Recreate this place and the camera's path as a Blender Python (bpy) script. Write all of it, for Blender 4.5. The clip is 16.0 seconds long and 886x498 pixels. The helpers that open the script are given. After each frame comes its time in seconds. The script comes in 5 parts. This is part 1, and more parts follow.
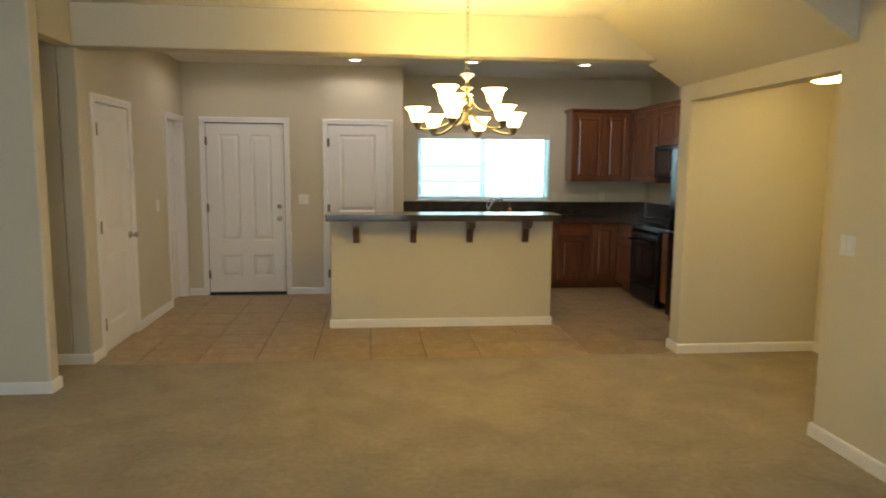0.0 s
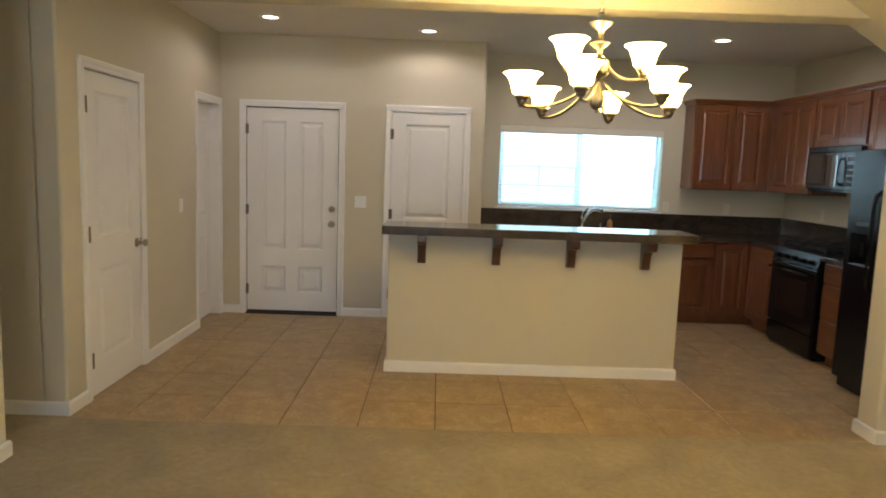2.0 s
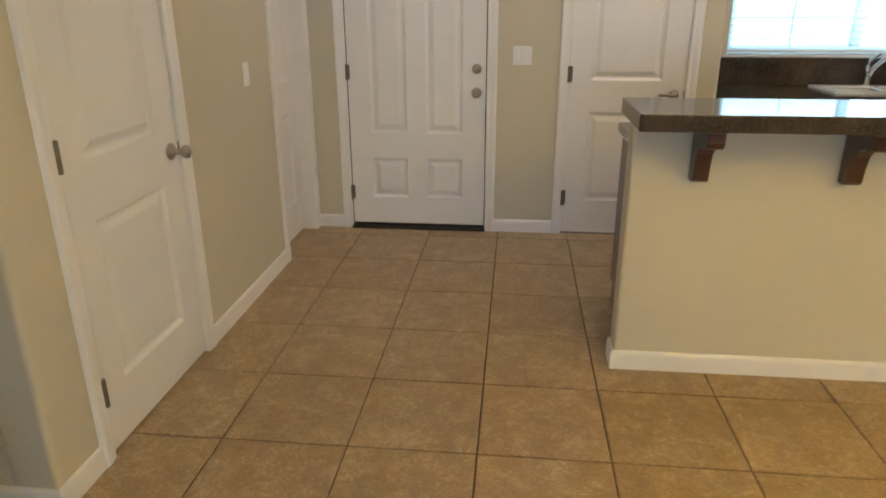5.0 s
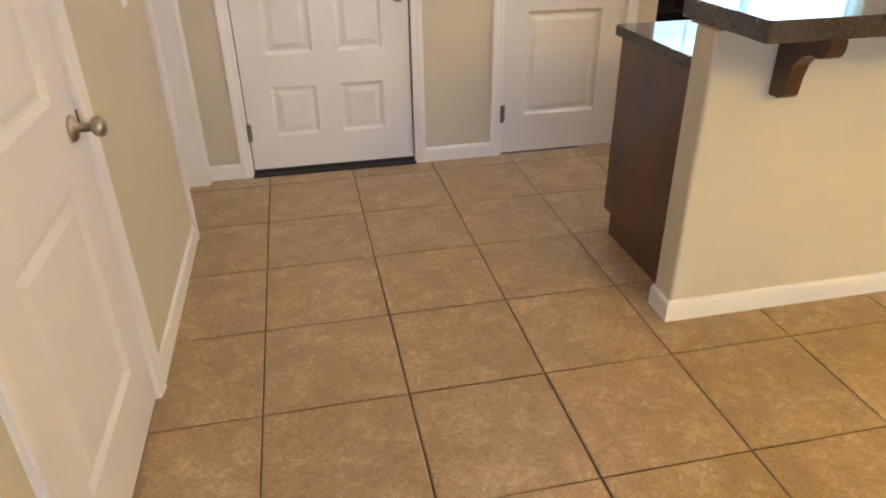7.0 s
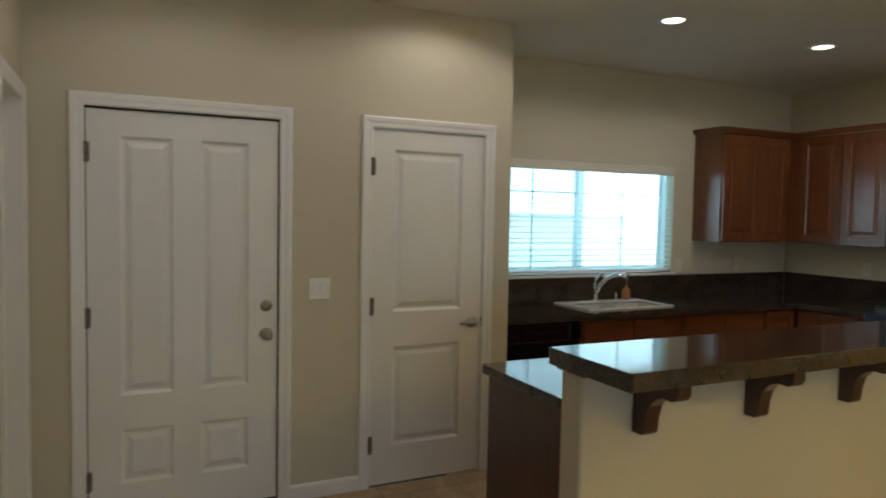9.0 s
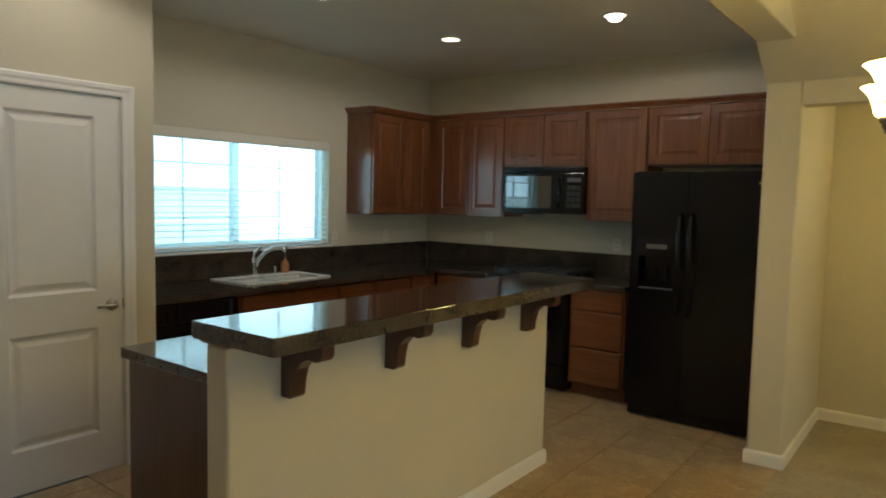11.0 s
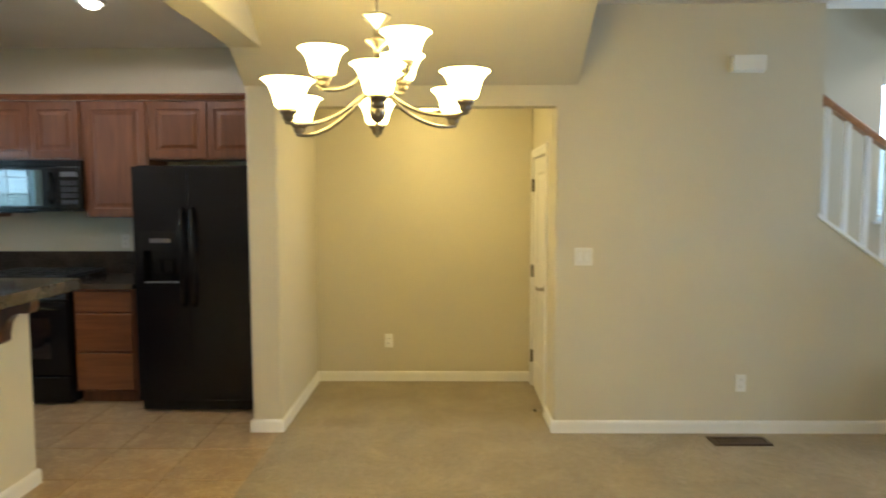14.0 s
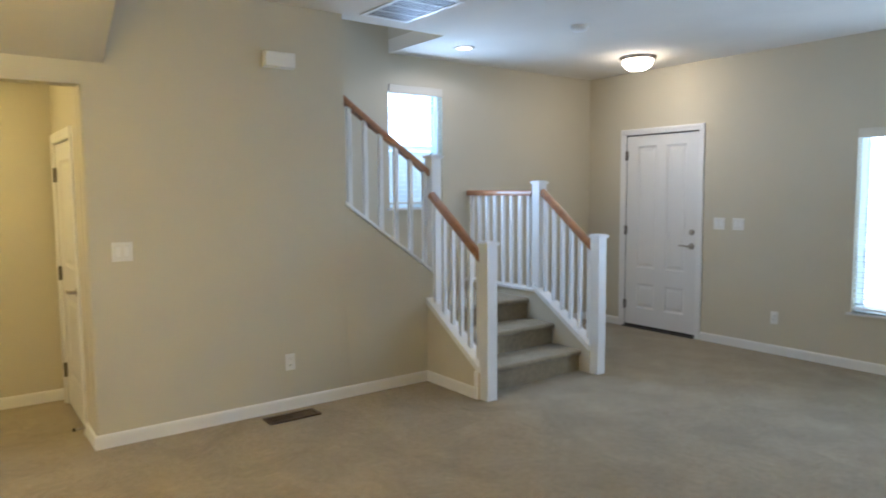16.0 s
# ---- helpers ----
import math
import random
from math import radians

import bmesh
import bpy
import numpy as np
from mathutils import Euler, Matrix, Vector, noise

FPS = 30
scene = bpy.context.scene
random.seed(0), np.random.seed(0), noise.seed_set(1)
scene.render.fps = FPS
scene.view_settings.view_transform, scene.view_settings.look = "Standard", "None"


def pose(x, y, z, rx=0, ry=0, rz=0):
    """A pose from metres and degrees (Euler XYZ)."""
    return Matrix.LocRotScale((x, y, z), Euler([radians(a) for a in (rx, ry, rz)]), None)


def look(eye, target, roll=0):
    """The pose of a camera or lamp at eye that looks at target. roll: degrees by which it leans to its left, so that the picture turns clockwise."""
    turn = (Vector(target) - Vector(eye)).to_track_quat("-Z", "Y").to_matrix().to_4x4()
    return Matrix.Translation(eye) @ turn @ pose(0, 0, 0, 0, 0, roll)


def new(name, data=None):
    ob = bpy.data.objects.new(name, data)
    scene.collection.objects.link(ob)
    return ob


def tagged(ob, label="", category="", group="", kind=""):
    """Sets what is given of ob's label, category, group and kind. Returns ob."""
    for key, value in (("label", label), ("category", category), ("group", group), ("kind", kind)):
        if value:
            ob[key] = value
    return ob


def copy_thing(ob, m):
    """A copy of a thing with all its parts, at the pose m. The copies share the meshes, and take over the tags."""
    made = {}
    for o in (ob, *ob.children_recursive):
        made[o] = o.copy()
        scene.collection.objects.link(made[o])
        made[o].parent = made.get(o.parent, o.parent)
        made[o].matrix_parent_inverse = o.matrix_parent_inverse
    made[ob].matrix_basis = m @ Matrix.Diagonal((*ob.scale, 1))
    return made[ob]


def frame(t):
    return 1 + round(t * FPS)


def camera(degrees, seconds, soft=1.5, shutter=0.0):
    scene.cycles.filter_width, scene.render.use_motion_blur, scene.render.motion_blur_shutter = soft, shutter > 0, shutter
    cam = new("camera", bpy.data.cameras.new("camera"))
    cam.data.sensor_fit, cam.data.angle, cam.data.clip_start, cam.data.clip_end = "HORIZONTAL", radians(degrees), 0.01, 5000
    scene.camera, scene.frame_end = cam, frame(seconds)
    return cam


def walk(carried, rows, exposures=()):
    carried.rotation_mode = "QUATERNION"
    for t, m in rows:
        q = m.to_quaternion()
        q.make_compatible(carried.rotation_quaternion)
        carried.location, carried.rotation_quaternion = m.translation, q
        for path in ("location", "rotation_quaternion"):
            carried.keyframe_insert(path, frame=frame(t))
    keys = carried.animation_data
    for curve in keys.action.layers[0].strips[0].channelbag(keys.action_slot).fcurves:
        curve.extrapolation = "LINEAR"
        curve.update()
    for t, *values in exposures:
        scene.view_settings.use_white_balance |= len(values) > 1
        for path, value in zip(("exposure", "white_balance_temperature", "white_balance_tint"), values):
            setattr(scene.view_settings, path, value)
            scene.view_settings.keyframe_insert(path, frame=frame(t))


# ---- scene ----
cam = camera(66.4, 16.0, soft=1.8, shutter=0.3)
PATH = [
    (0, (0.396, -6.489, 1.572), (0.609, -4.515, 1.328), 0.5),
    (0.5, (0.433, -6.127, 1.568), (0.458, -4.148, 1.277), -0.4),
    (1, (0.421, -5.77, 1.552), (0.386, -3.797, 1.224), 1.1),
    (1.5, (0.354, -5.363, 1.565), (0.448, -3.388, 1.269), 1.1),
    (2, (0.364, -4.927, 1.55), (0.385, -2.942, 1.304), 2.0),
    (2.5, (0.32, -4.508, 1.532), (0.312, -2.523, 1.287), 2.2),
    (3, (0.246, -4.093, 1.548), (0.232, -2.111, 1.284), 0.5),
    (3.5, (0.181, -3.676, 1.545), (0.079, -1.7, 1.251), 2.7),
    (4, (-0.032, -3.315, 1.524), (-0.202, -1.361, 1.134), 1.7),
    (4.5, (-0.221, -2.942, 1.509), (-0.42, -1.034, 0.942), 1.0),
    (4.7, (-0.305, -2.799, 1.49), (-0.521, -0.909, 0.872), 0.3),
    (7, (-1.212, -1.853, 1.457), (-0.861, -0.136, 0.493), -0.9),
    (7.5, (-1.361, -1.808, 1.502), (-0.794, -0.001, 0.858), 1.3),
    (8, (-1.39, -1.808, 1.561), (-0.782, 0.071, 1.245), 1.1),
    (8.5, (-1.39, -1.803, 1.579), (-0.733, 0.079, 1.413), 1.1),
    (9, (-1.364, -1.802, 1.584), (-0.512, 0.005, 1.477), 1.1),
    (9.2, (-1.362, -1.805, 1.584), (-0.404, -0.053, 1.479), 1.2),
    (11.3, (-1.277, -1.877, 1.547), (0.372, -0.758, 1.378), 0.9),
    (11.5, (-1.27, -1.921, 1.549), (0.42, -0.868, 1.367), 0.7),
    (12, (-1.286, -2.038, 1.557), (0.553, -1.276, 1.366), 1.3),
    (12.5, (-1.334, -2.121, 1.564), (0.588, -1.597, 1.382), 0.1),
    (13, (-1.375, -2.162, 1.569), (0.583, -1.769, 1.472), -0.2),
    (13.5, (-1.381, -2.192, 1.571), (0.594, -1.892, 1.484), -0.4),
    (14, (-1.348, -2.221, 1.558), (0.646, -2.199, 1.398), -0.1),
    (14.5, (-1.308, -2.211, 1.566), (0.632, -2.64, 1.337), -0.4),
    (15, (-1.304, -2.197, 1.518), (0.539, -2.934, 1.274), -0.7),
    (15.5, (-1.305, -2.206, 1.523), (0.429, -3.175, 1.288), -0.6),
    (16, (-1.327, -2.228, 1.51), (0.274, -3.414, 1.336), -0.4),
]
EXPOSURES = [(0.0, -0.79, 6800, 16), (0.7, -0.57, 6750, 17), (1.5, -0.56, 6600, 19), (2.5, -0.8, 6400, 19), (3.5, -1.0, 6200, 13), (4.0, -0.93, 6250, 14), (4.5, -0.58, 6400, 16), (4.7, -0.48, 6400, 17), (6.8, 0.22, 6360, 26), (7.2, 0.25, 6160, 26), (7.6, 0.15, 5810, 22), (8.0, -0.24, 5860, 18), (8.5, -0.87, 6160, 15), (9.0, -1.26, 6360, 12), (11.3, -1.0, 6350, 9), (12.5, -0.27, 6250, 13), (14.0, -0.27, 5900, 13), (15.0, -0.57, 5550, 17), (16.0, -0.5, 5500, 19)]
walk(cam, [(t, look(eye, target, roll)) for t, eye, target, roll in PATH], EXPOSURES)

# ---- light ----
world = bpy.data.worlds.new("sky")
world.use_nodes = True
scene.world = world
_wn = world.node_tree.nodes
_sky = _wn.new("ShaderNodeTexSky")
_sky.sky_type, _sky.sun_disc = "NISHITA", False
_sky.sun_elevation, _sky.sun_rotation = radians(38), radians(200)
_bg = _wn["Background"]
_bg.inputs[1].default_value = 0.08
world.node_tree.links.new(_sky.outputs[0], _bg.inputs[0])

DOWN_W, STAIR_W = 47.0, 16.0
CHAND_E, BULB_E, DOME_E = 48.0, 780.0, 58.0
WINDOW_E, FRONT_E, STAIRWIN_E = 5.2, 5.0, 13.0
SKY_E = 8.0
SKY_TINT = (0.42, 0.72, 0.80)


def area_lamp(name, m, sx, sy, watts, colour):
    d = bpy.data.lights.new(name, "AREA")
    d.shape, d.size, d.size_y, d.energy, d.color = "RECTANGLE", sx, sy, watts, colour
    ob = new(name, d)
    ob.matrix_world = m
    return ob


def spot_lamp(name, loc, watts, colour, deg=120, blend=0.8, radius=0.05):
    d = bpy.data.lights.new(name, "SPOT")
    d.energy, d.color, d.spot_size, d.spot_blend, d.shadow_soft_size = watts, colour, radians(deg), blend, radius
    ob = new(name, d)
    ob.location = loc
    return ob


# daylight through the windows' openings, just inside the blinds, save the stairwell lamp
area_lamp("daylight_front", pose(0.1, -8.13, 1.25, 120, 0, 0), 1.6, 1.4, 50, (0.64, 0.83, 1.0))
area_lamp("daylight_stairs", pose(3.86, -5.88, 1.92, 0, 90, 0), 1.0, 0.5, 30, (0.55, 0.78, 1.0))
# lamp of the unseen west window, added to brighten the living room's north wall
area_lamp("daylight_added_west", pose(-2.3, -8.13, 1.25, 100, 0, 0), 1.5, 1.4, 18, (0.66, 0.84, 1.0))
# added lamp under the closed stairwell ceiling, stands in for upstairs daylight
area_lamp("stairwell_daylight_fill", pose(3.5, -3.9, 5.1), 0.7, 1.2, 30, (0.72, 0.86, 1.0))

# ---- materials ----


def _mat(name):
    m = bpy.data.materials.new(name)
    m.use_nodes = True
    nt = m.node_tree
    return m, nt, nt.nodes["Principled BSDF"], nt.links


def surface(name, colour, rough=0.6, metal=0.0, vary=0.06, scale=3.0, bump=0.0, bump_scale=200.0, coat=0.0, rand=0.0, spec=0.5):
    """A plain surface with broad and fine variation of colour, and a fine relief."""
    m, nt, b, L = _mat(name)
    N = nt.nodes
    tc = N.new("ShaderNodeTexCoord")
    n1 = N.new("ShaderNodeTexNoise")
    n1.inputs["Scale"].default_value = scale
    n1.inputs["Detail"].default_value = 6
    L.new(tc.outputs["Object"], n1.inputs["Vector"])
    ramp = N.new("ShaderNodeValToRGB")
    ramp.color_ramp.elements[0].position, ramp.color_ramp.elements[1].position = 0.3, 0.7
    ramp.color_ramp.elements[0].color = (*[c * (1 - vary) for c in colour], 1)
    ramp.color_ramp.elements[1].color = (*[min(1, c * (1 + vary)) for c in colour], 1)
    L.new(n1.outputs["Fac"], ramp.inputs[0])
    out = ramp.outputs[0]
    if rand:
        oi = N.new("ShaderNodeObjectInfo")
        hs = N.new("ShaderNodeHueSaturation")
        mr = N.new("ShaderNodeMapRange")
        mr.inputs[3].default_value, mr.inputs[4].default_value = 1 - rand, 1 + rand
        L.new(oi.outputs["Random"], mr.inputs[0])
        L.new(mr.outputs[0], hs.inputs["Value"])
        L.new(out, hs.inputs["Color"])
        out = hs.outputs[0]
    L.new(out, b.inputs["Base Color"])
    b.inputs["Roughness"].default_value, b.inputs["Metallic"].default_value = rough, metal
    b.inputs["Coat Weight"].default_value = coat
    b.inputs["Specular IOR Level"].default_value = spec
    if bump:
        n2 = N.new("ShaderNodeTexNoise")
        n2.inputs["Scale"].default_value = bump_scale
        n2.inputs["Detail"].default_value = 3
        L.new(tc.outputs["Object"], n2.inputs["Vector"])
        bp = N.new("ShaderNodeBump")
        bp.inputs["Strength"].default_value, bp.inputs["Distance"].default_value = bump, 0.004
        L.new(n2.outputs["Fac"], bp.inputs["Height"])
        L.new(bp.outputs[0], b.inputs["Normal"])
    return m


def wood(name, dark, light, axis=2, rough=0.32, coat=0.5):
    """Stained wood, its grain along one axis."""
    m, nt, b, L = _mat(name)
    N = nt.nodes
    tc = N.new("ShaderNodeTexCoord")
    mp = N.new("ShaderNodeMapping")
    s = [14.0, 14.0, 14.0]
    s[axis] = 1.1
    mp.inputs["Scale"].default_value = s
    oi = N.new("ShaderNodeObjectInfo")
    add = N.new("ShaderNodeVectorMath")
    mul = N.new("ShaderNodeVectorMath")
    mul.operation = "SCALE"
    mul.inputs[0].default_value = (3.1, 5.7, 2.3)
    L.new(oi.outputs["Random"], mul.inputs["Scale"])
    L.new(tc.outputs["Object"], add.inputs[0])
    L.new(mul.outputs[0], add.inputs[1])
    L.new(add.outputs[0], mp.inputs[0])
    n1 = N.new("ShaderNodeTexNoise")
    n1.inputs["Scale"].default_value, n1.inputs["Detail"].default_value, n1.inputs["Distortion"].default_value = 2.2, 8, 0.6
    L.new(mp.outputs[0], n1.inputs["Vector"])
    n2 = N.new("ShaderNodeTexNoise")
    n2.inputs["Scale"].default_value, n2.inputs["Detail"].default_value = 1.6, 2
    L.new(add.outputs[0], n2.inputs["Vector"])
    mix = N.new("ShaderNodeMath")
    mix.operation = "MULTIPLY_ADD"
    mix.inputs[1].default_value = 0.6
    L.new(n1.outputs["Fac"], mix.inputs[0])
    half = N.new("ShaderNodeMath")
    half.operation = "MULTIPLY"
    half.inputs[1].default_value = 0.4
    L.new(n2.outputs["Fac"], half.inputs[0])
    L.new(half.outputs[0], mix.inputs[2])
    ramp = N.new("ShaderNodeValToRGB")
    ramp.color_ramp.elements[0].position, ramp.color_ramp.elements[1].position = 0.36, 0.66
    ramp.color_ramp.elements[0].color, ramp.color_ramp.elements[1].color = (*dark, 1), (*light, 1)
    L.new(mix.outputs[0], ramp.inputs[0])
    L.new(ramp.outputs[0], b.inputs["Base Color"])
    b.inputs["Roughness"].default_value, b.inputs["Coat Weight"].default_value = rough, coat
    b.inputs["Coat Roughness"].default_value = 0.2
    bp = N.new("ShaderNodeBump")
    bp.inputs["Strength"].default_value, bp.inputs["Distance"].default_value = 0.08, 0.002
    L.new(n1.outputs["Fac"], bp.inputs["Height"])
    L.new(bp.outputs[0], b.inputs["Normal"])
    return m


def speckled(name, base, fleck, rough=0.14):
    """Polished stone, with flecks and clouds."""
    m, nt, b, L = _mat(name)
    N = nt.nodes
    tc = N.new("ShaderNodeTexCoord")
    n1 = N.new("ShaderNodeTexNoise")
    n1.inputs["Scale"].default_value, n1.inputs["Detail"].default_value = 85, 6
    n2 = N.new("ShaderNodeTexNoise")
    n2.inputs["Scale"].default_value, n2.inputs["Detail"].default_value = 9, 6
    for n in (n1, n2):
        L.new(tc.outputs["Object"], n.inputs["Vector"])
    r1 = N.new("ShaderNodeValToRGB")
    r1.color_ramp.elements[0].position, r1.color_ramp.elements[1].position = 0.5, 0.72
    L.new(n1.outputs["Fac"], r1.inputs[0])
    r2 = N.new("ShaderNodeValToRGB")
    r2.color_ramp.elements[0].position, r2.color_ramp.elements[1].position = 0.35, 0.7
    r2.color_ramp.elements[0].color = (*[c * 0.65 for c in base], 1)
    r2.color_ramp.elements[1].color = (*[c * 1.35 for c in base], 1)
    L.new(n2.outputs["Fac"], r2.inputs[0])
    mx = N.new("ShaderNodeMix")
    mx.data_type = "RGBA"
    L.new(r1.outputs[0], mx.inputs["Factor"])
    L.new(r2.outputs[0], mx.inputs[6])
    mx.inputs[7].default_value = (*fleck, 1)
    L.new(mx.outputs[2], b.inputs["Base Color"])
    b.inputs["Roughness"].default_value = rough
    b.inputs["IOR"].default_value = 1.6
    return m


def ceramic_tile(name):
    """Mottled tan floor tile: clouds, veins and pits, each tile a little different."""
    m, nt, b, L = _mat(name)
    N = nt.nodes
    tc = N.new("ShaderNodeTexCoord")
    oi = N.new("ShaderNodeObjectInfo")
    mul = N.new("ShaderNodeVectorMath")
    mul.operation = "SCALE"
    mul.inputs[0].default_value = (17, 31, 9)
    L.new(oi.outputs["Random"], mul.inputs["Scale"])
    add = N.new("ShaderNodeVectorMath")
    L.new(tc.outputs["Object"], add.inputs[0])
    L.new(mul.outputs[0], add.inputs[1])
    big = N.new("ShaderNodeTexNoise")
    big.inputs["Scale"].default_value, big.inputs["Detail"].default_value, big.inputs["Distortion"].default_value = 7, 8, 0.8
    fine = N.new("ShaderNodeTexNoise")
    fine.inputs["Scale"].default_value, fine.inputs["Detail"].default_value, fine.inputs["Roughness"].default_value = 42, 7, 0.72
    fine.inputs["Distortion"].default_value = 1.6
    for n in (big, fine):
        L.new(add.outputs[0], n.inputs["Vector"])
    mixf = N.new("ShaderNodeMix")
    mixf.data_type = "FLOAT"
    mixf.inputs["Factor"].default_value = 0.68
    L.new(big.outputs["Fac"], mixf.inputs[2])
    L.new(fine.outputs["Fac"], mixf.inputs[3])
    r = N.new("ShaderNodeValToRGB")
    e = r.color_ramp.elements
    e[0].position, e[1].position = 0.37, 0.63
    e[0].color, e[1].color = (0.262, 0.177, 0.095, 1), (0.50, 0.380, 0.220, 1)
    mid = e.new(0.5)
    mid.color = (0.342, 0.237, 0.129, 1)
    L.new(mixf.outputs[0], r.inputs[0])
    hs = N.new("ShaderNodeHueSaturation")
    mr = N.new("ShaderNodeMapRange")
    mr.inputs[3].default_value, mr.inputs[4].default_value = 0.95, 1.05
    L.new(oi.outputs["Random"], mr.inputs[0])
    L.new(mr.outputs[0], hs.inputs["Value"])
    L.new(r.outputs[0], hs.inputs["Color"])
    L.new(hs.outputs[0], b.inputs["Base Color"])
    b.inputs["Roughness"].default_value = 0.36
    bp = N.new("ShaderNodeBump")
    bp.inputs["Strength"].default_value, bp.inputs["Distance"].default_value = 0.15, 0.004
    L.new(mixf.outputs[0], bp.inputs["Height"])
    L.new(bp.outputs[0], b.inputs["Normal"])
    return m


def carpet_pile(name, colour):
    """Cut-pile carpet: tufts, with trodden patches that lie flatter."""
    m, nt, b, L = _mat(name)
    N = nt.nodes
    tc = N.new("ShaderNodeTexCoord")
    big = N.new("ShaderNodeTexNoise")
    big.inputs["Scale"].default_value, big.inputs["Detail"].default_value, big.inputs["Distortion"].default_value = 2.8, 6, 0.6
    tuft = N.new("ShaderNodeTexNoise")
    tuft.inputs["Scale"].default_value, tuft.inputs["Detail"].default_value = 260, 3
    mid = N.new("ShaderNodeTexNoise")
    mid.inputs["Scale"].default_value, mid.inputs["Detail"].default_value = 26, 4
    for n in (big, tuft, mid):
        L.new(tc.outputs["Object"], n.inputs["Vector"])
    r = N.new("ShaderNodeValToRGB")
    r.color_ramp.elements[0].position, r.color_ramp.elements[1].position = 0.34, 0.66
    r.color_ramp.elements[0].color = (*[c * 0.84 for c in colour], 1)
    r.color_ramp.elements[1].color = (*[c * 1.10 for c in colour], 1)
    L.new(big.outputs["Fac"], r.inputs[0])
    r2 = N.new("ShaderNodeMapRange")
    r2.inputs[1].default_value, r2.inputs[2].default_value = 0.3, 0.7
    r2.inputs[3].default_value, r2.inputs[4].default_value = 0.72, 1.18
    mixn = N.new("ShaderNodeMath")
    mixn.operation = "ADD"
    L.new(tuft.outputs["Fac"], mixn.inputs[0])
    L.new(mid.outputs["Fac"], mixn.inputs[1])
    halfn = N.new("ShaderNodeMath")
    halfn.operation = "MULTIPLY"
    halfn.inputs[1].default_value = 0.5
    L.new(mixn.outputs[0], halfn.inputs[0])
    L.new(halfn.outputs[0], r2.inputs[0])
    hs = N.new("ShaderNodeHueSaturation")
    L.new(r.outputs[0], hs.inputs["Color"])
    L.new(r2.outputs[0], hs.inputs["Value"])
    L.new(hs.outputs[0], b.inputs["Base Color"])
    b.inputs["Roughness"].default_value = 0.95
    b.inputs["Specular IOR Level"].default_value = 0.1
    b.inputs["Sheen Weight"].default_value = 0.25
    bp = N.new("ShaderNodeBump")
    bp.inputs["Strength"].default_value, bp.inputs["Distance"].default_value = 0.8, 0.008
    L.new(halfn.outputs[0], bp.inputs["Height"])
    L.new(bp.outputs[0], b.inputs["Normal"])
    return m


def glowing(name, colour, strength, rough=0.4):
    m, nt, b, L = _mat(name)
    b.inputs["Base Color"].default_value = (0.85, 0.83, 0.8, 1)
    b.inputs["Roughness"].default_value = rough
    b.inputs["Emission Color"].default_value = (*colour, 1)
    b.inputs["Emission Strength"].default_value = strength
    return m


def glass(name):
    m, nt, b, L = _mat(name)
    b.inputs["Base Color"].default_value = (0.97, 0.99, 1, 1)
    b.inputs["Roughness"].default_value = 0.02
    b.inputs["Transmission Weight"].default_value = 1.0
    b.inputs["IOR"].default_value = 1.05
    return m


def slat_material(name):
    """White blind slats, which let some of the daylight through."""
    m, nt, b, L = _mat(name)
    N = nt.nodes
    b.inputs["Base Color"].default_value = (0.82, 0.83, 0.83, 1)
    b.inputs["Roughness"].default_value = 0.45
    tr = N.new("ShaderNodeBsdfTranslucent")
    tr.inputs[0].default_value = (0.86, 0.94, 0.96, 1)
    mx = N.new("ShaderNodeMixShader")
    mx.inputs[0].default_value = 0.82
    L.new(b.outputs[0], mx.inputs[1])
    L.new(tr.outputs[0], mx.inputs[2])
    L.new(mx.outputs[0], N["Material Output"].inputs["Surface"])
    return m


def insect_screen(name):
    """Fine fly mesh, half open."""
    m, nt, b, L = _mat(name)
    N = nt.nodes
    b.inputs["Base Color"].default_value = (0.10, 0.11, 0.12, 1)
    b.inputs["Roughness"].default_value = 0.7
    tr = N.new("ShaderNodeBsdfTransparent")
    mx = N.new("ShaderNodeMixShader")
    mx.inputs[0].default_value = 0.22
    L.new(tr.outputs[0], mx.inputs[1])
    L.new(b.outputs[0], mx.inputs[2])
    L.new(mx.outputs[0], N["Material Output"].inputs["Surface"])
    return m


PAINT = surface("beige_wall_paint", (0.580, 0.532, 0.418), 0.75, vary=0.025, scale=1.5, bump=0.10, bump_scale=120, spec=0.25)
CEIL = surface("ceiling_paint", (0.74, 0.70, 0.625), 0.9, vary=0.03, scale=2, bump=0.3, bump_scale=90, spec=0.2)
TRIM = surface("white_trim_paint", (0.79, 0.775, 0.755), 0.35, vary=0.02, scale=4, bump=0.03, bump_scale=60)
DOORP = surface("white_door_paint", (0.76, 0.745, 0.725), 0.4, vary=0.02, scale=3, bump=0.05, bump_scale=160)
RAILW = surface("white_rail_paint", (0.80, 0.80, 0.79), 0.35, vary=0.02, scale=6, bump=0.02, bump_scale=80)
CHERRY = wood("cherry_stained_wood", (0.102, 0.030, 0.009), (0.194, 0.066, 0.021), 2)
CHERRYH = wood("cherry_stained_wood_crosswise", (0.102, 0.030, 0.009), (0.194, 0.066, 0.021), 0)
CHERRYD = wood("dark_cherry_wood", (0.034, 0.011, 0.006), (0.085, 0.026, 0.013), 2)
OAK = wood("oak_rail_wood", (0.25, 0.095, 0.034), (0.41, 0.19, 0.075), 0, 0.3)
STONE = speckled("dark_brown_stone", (0.044, 0.033, 0.026), (0.080, 0.062, 0.049), 0.09)
TILE = ceramic_tile("tan_ceramic_tile")
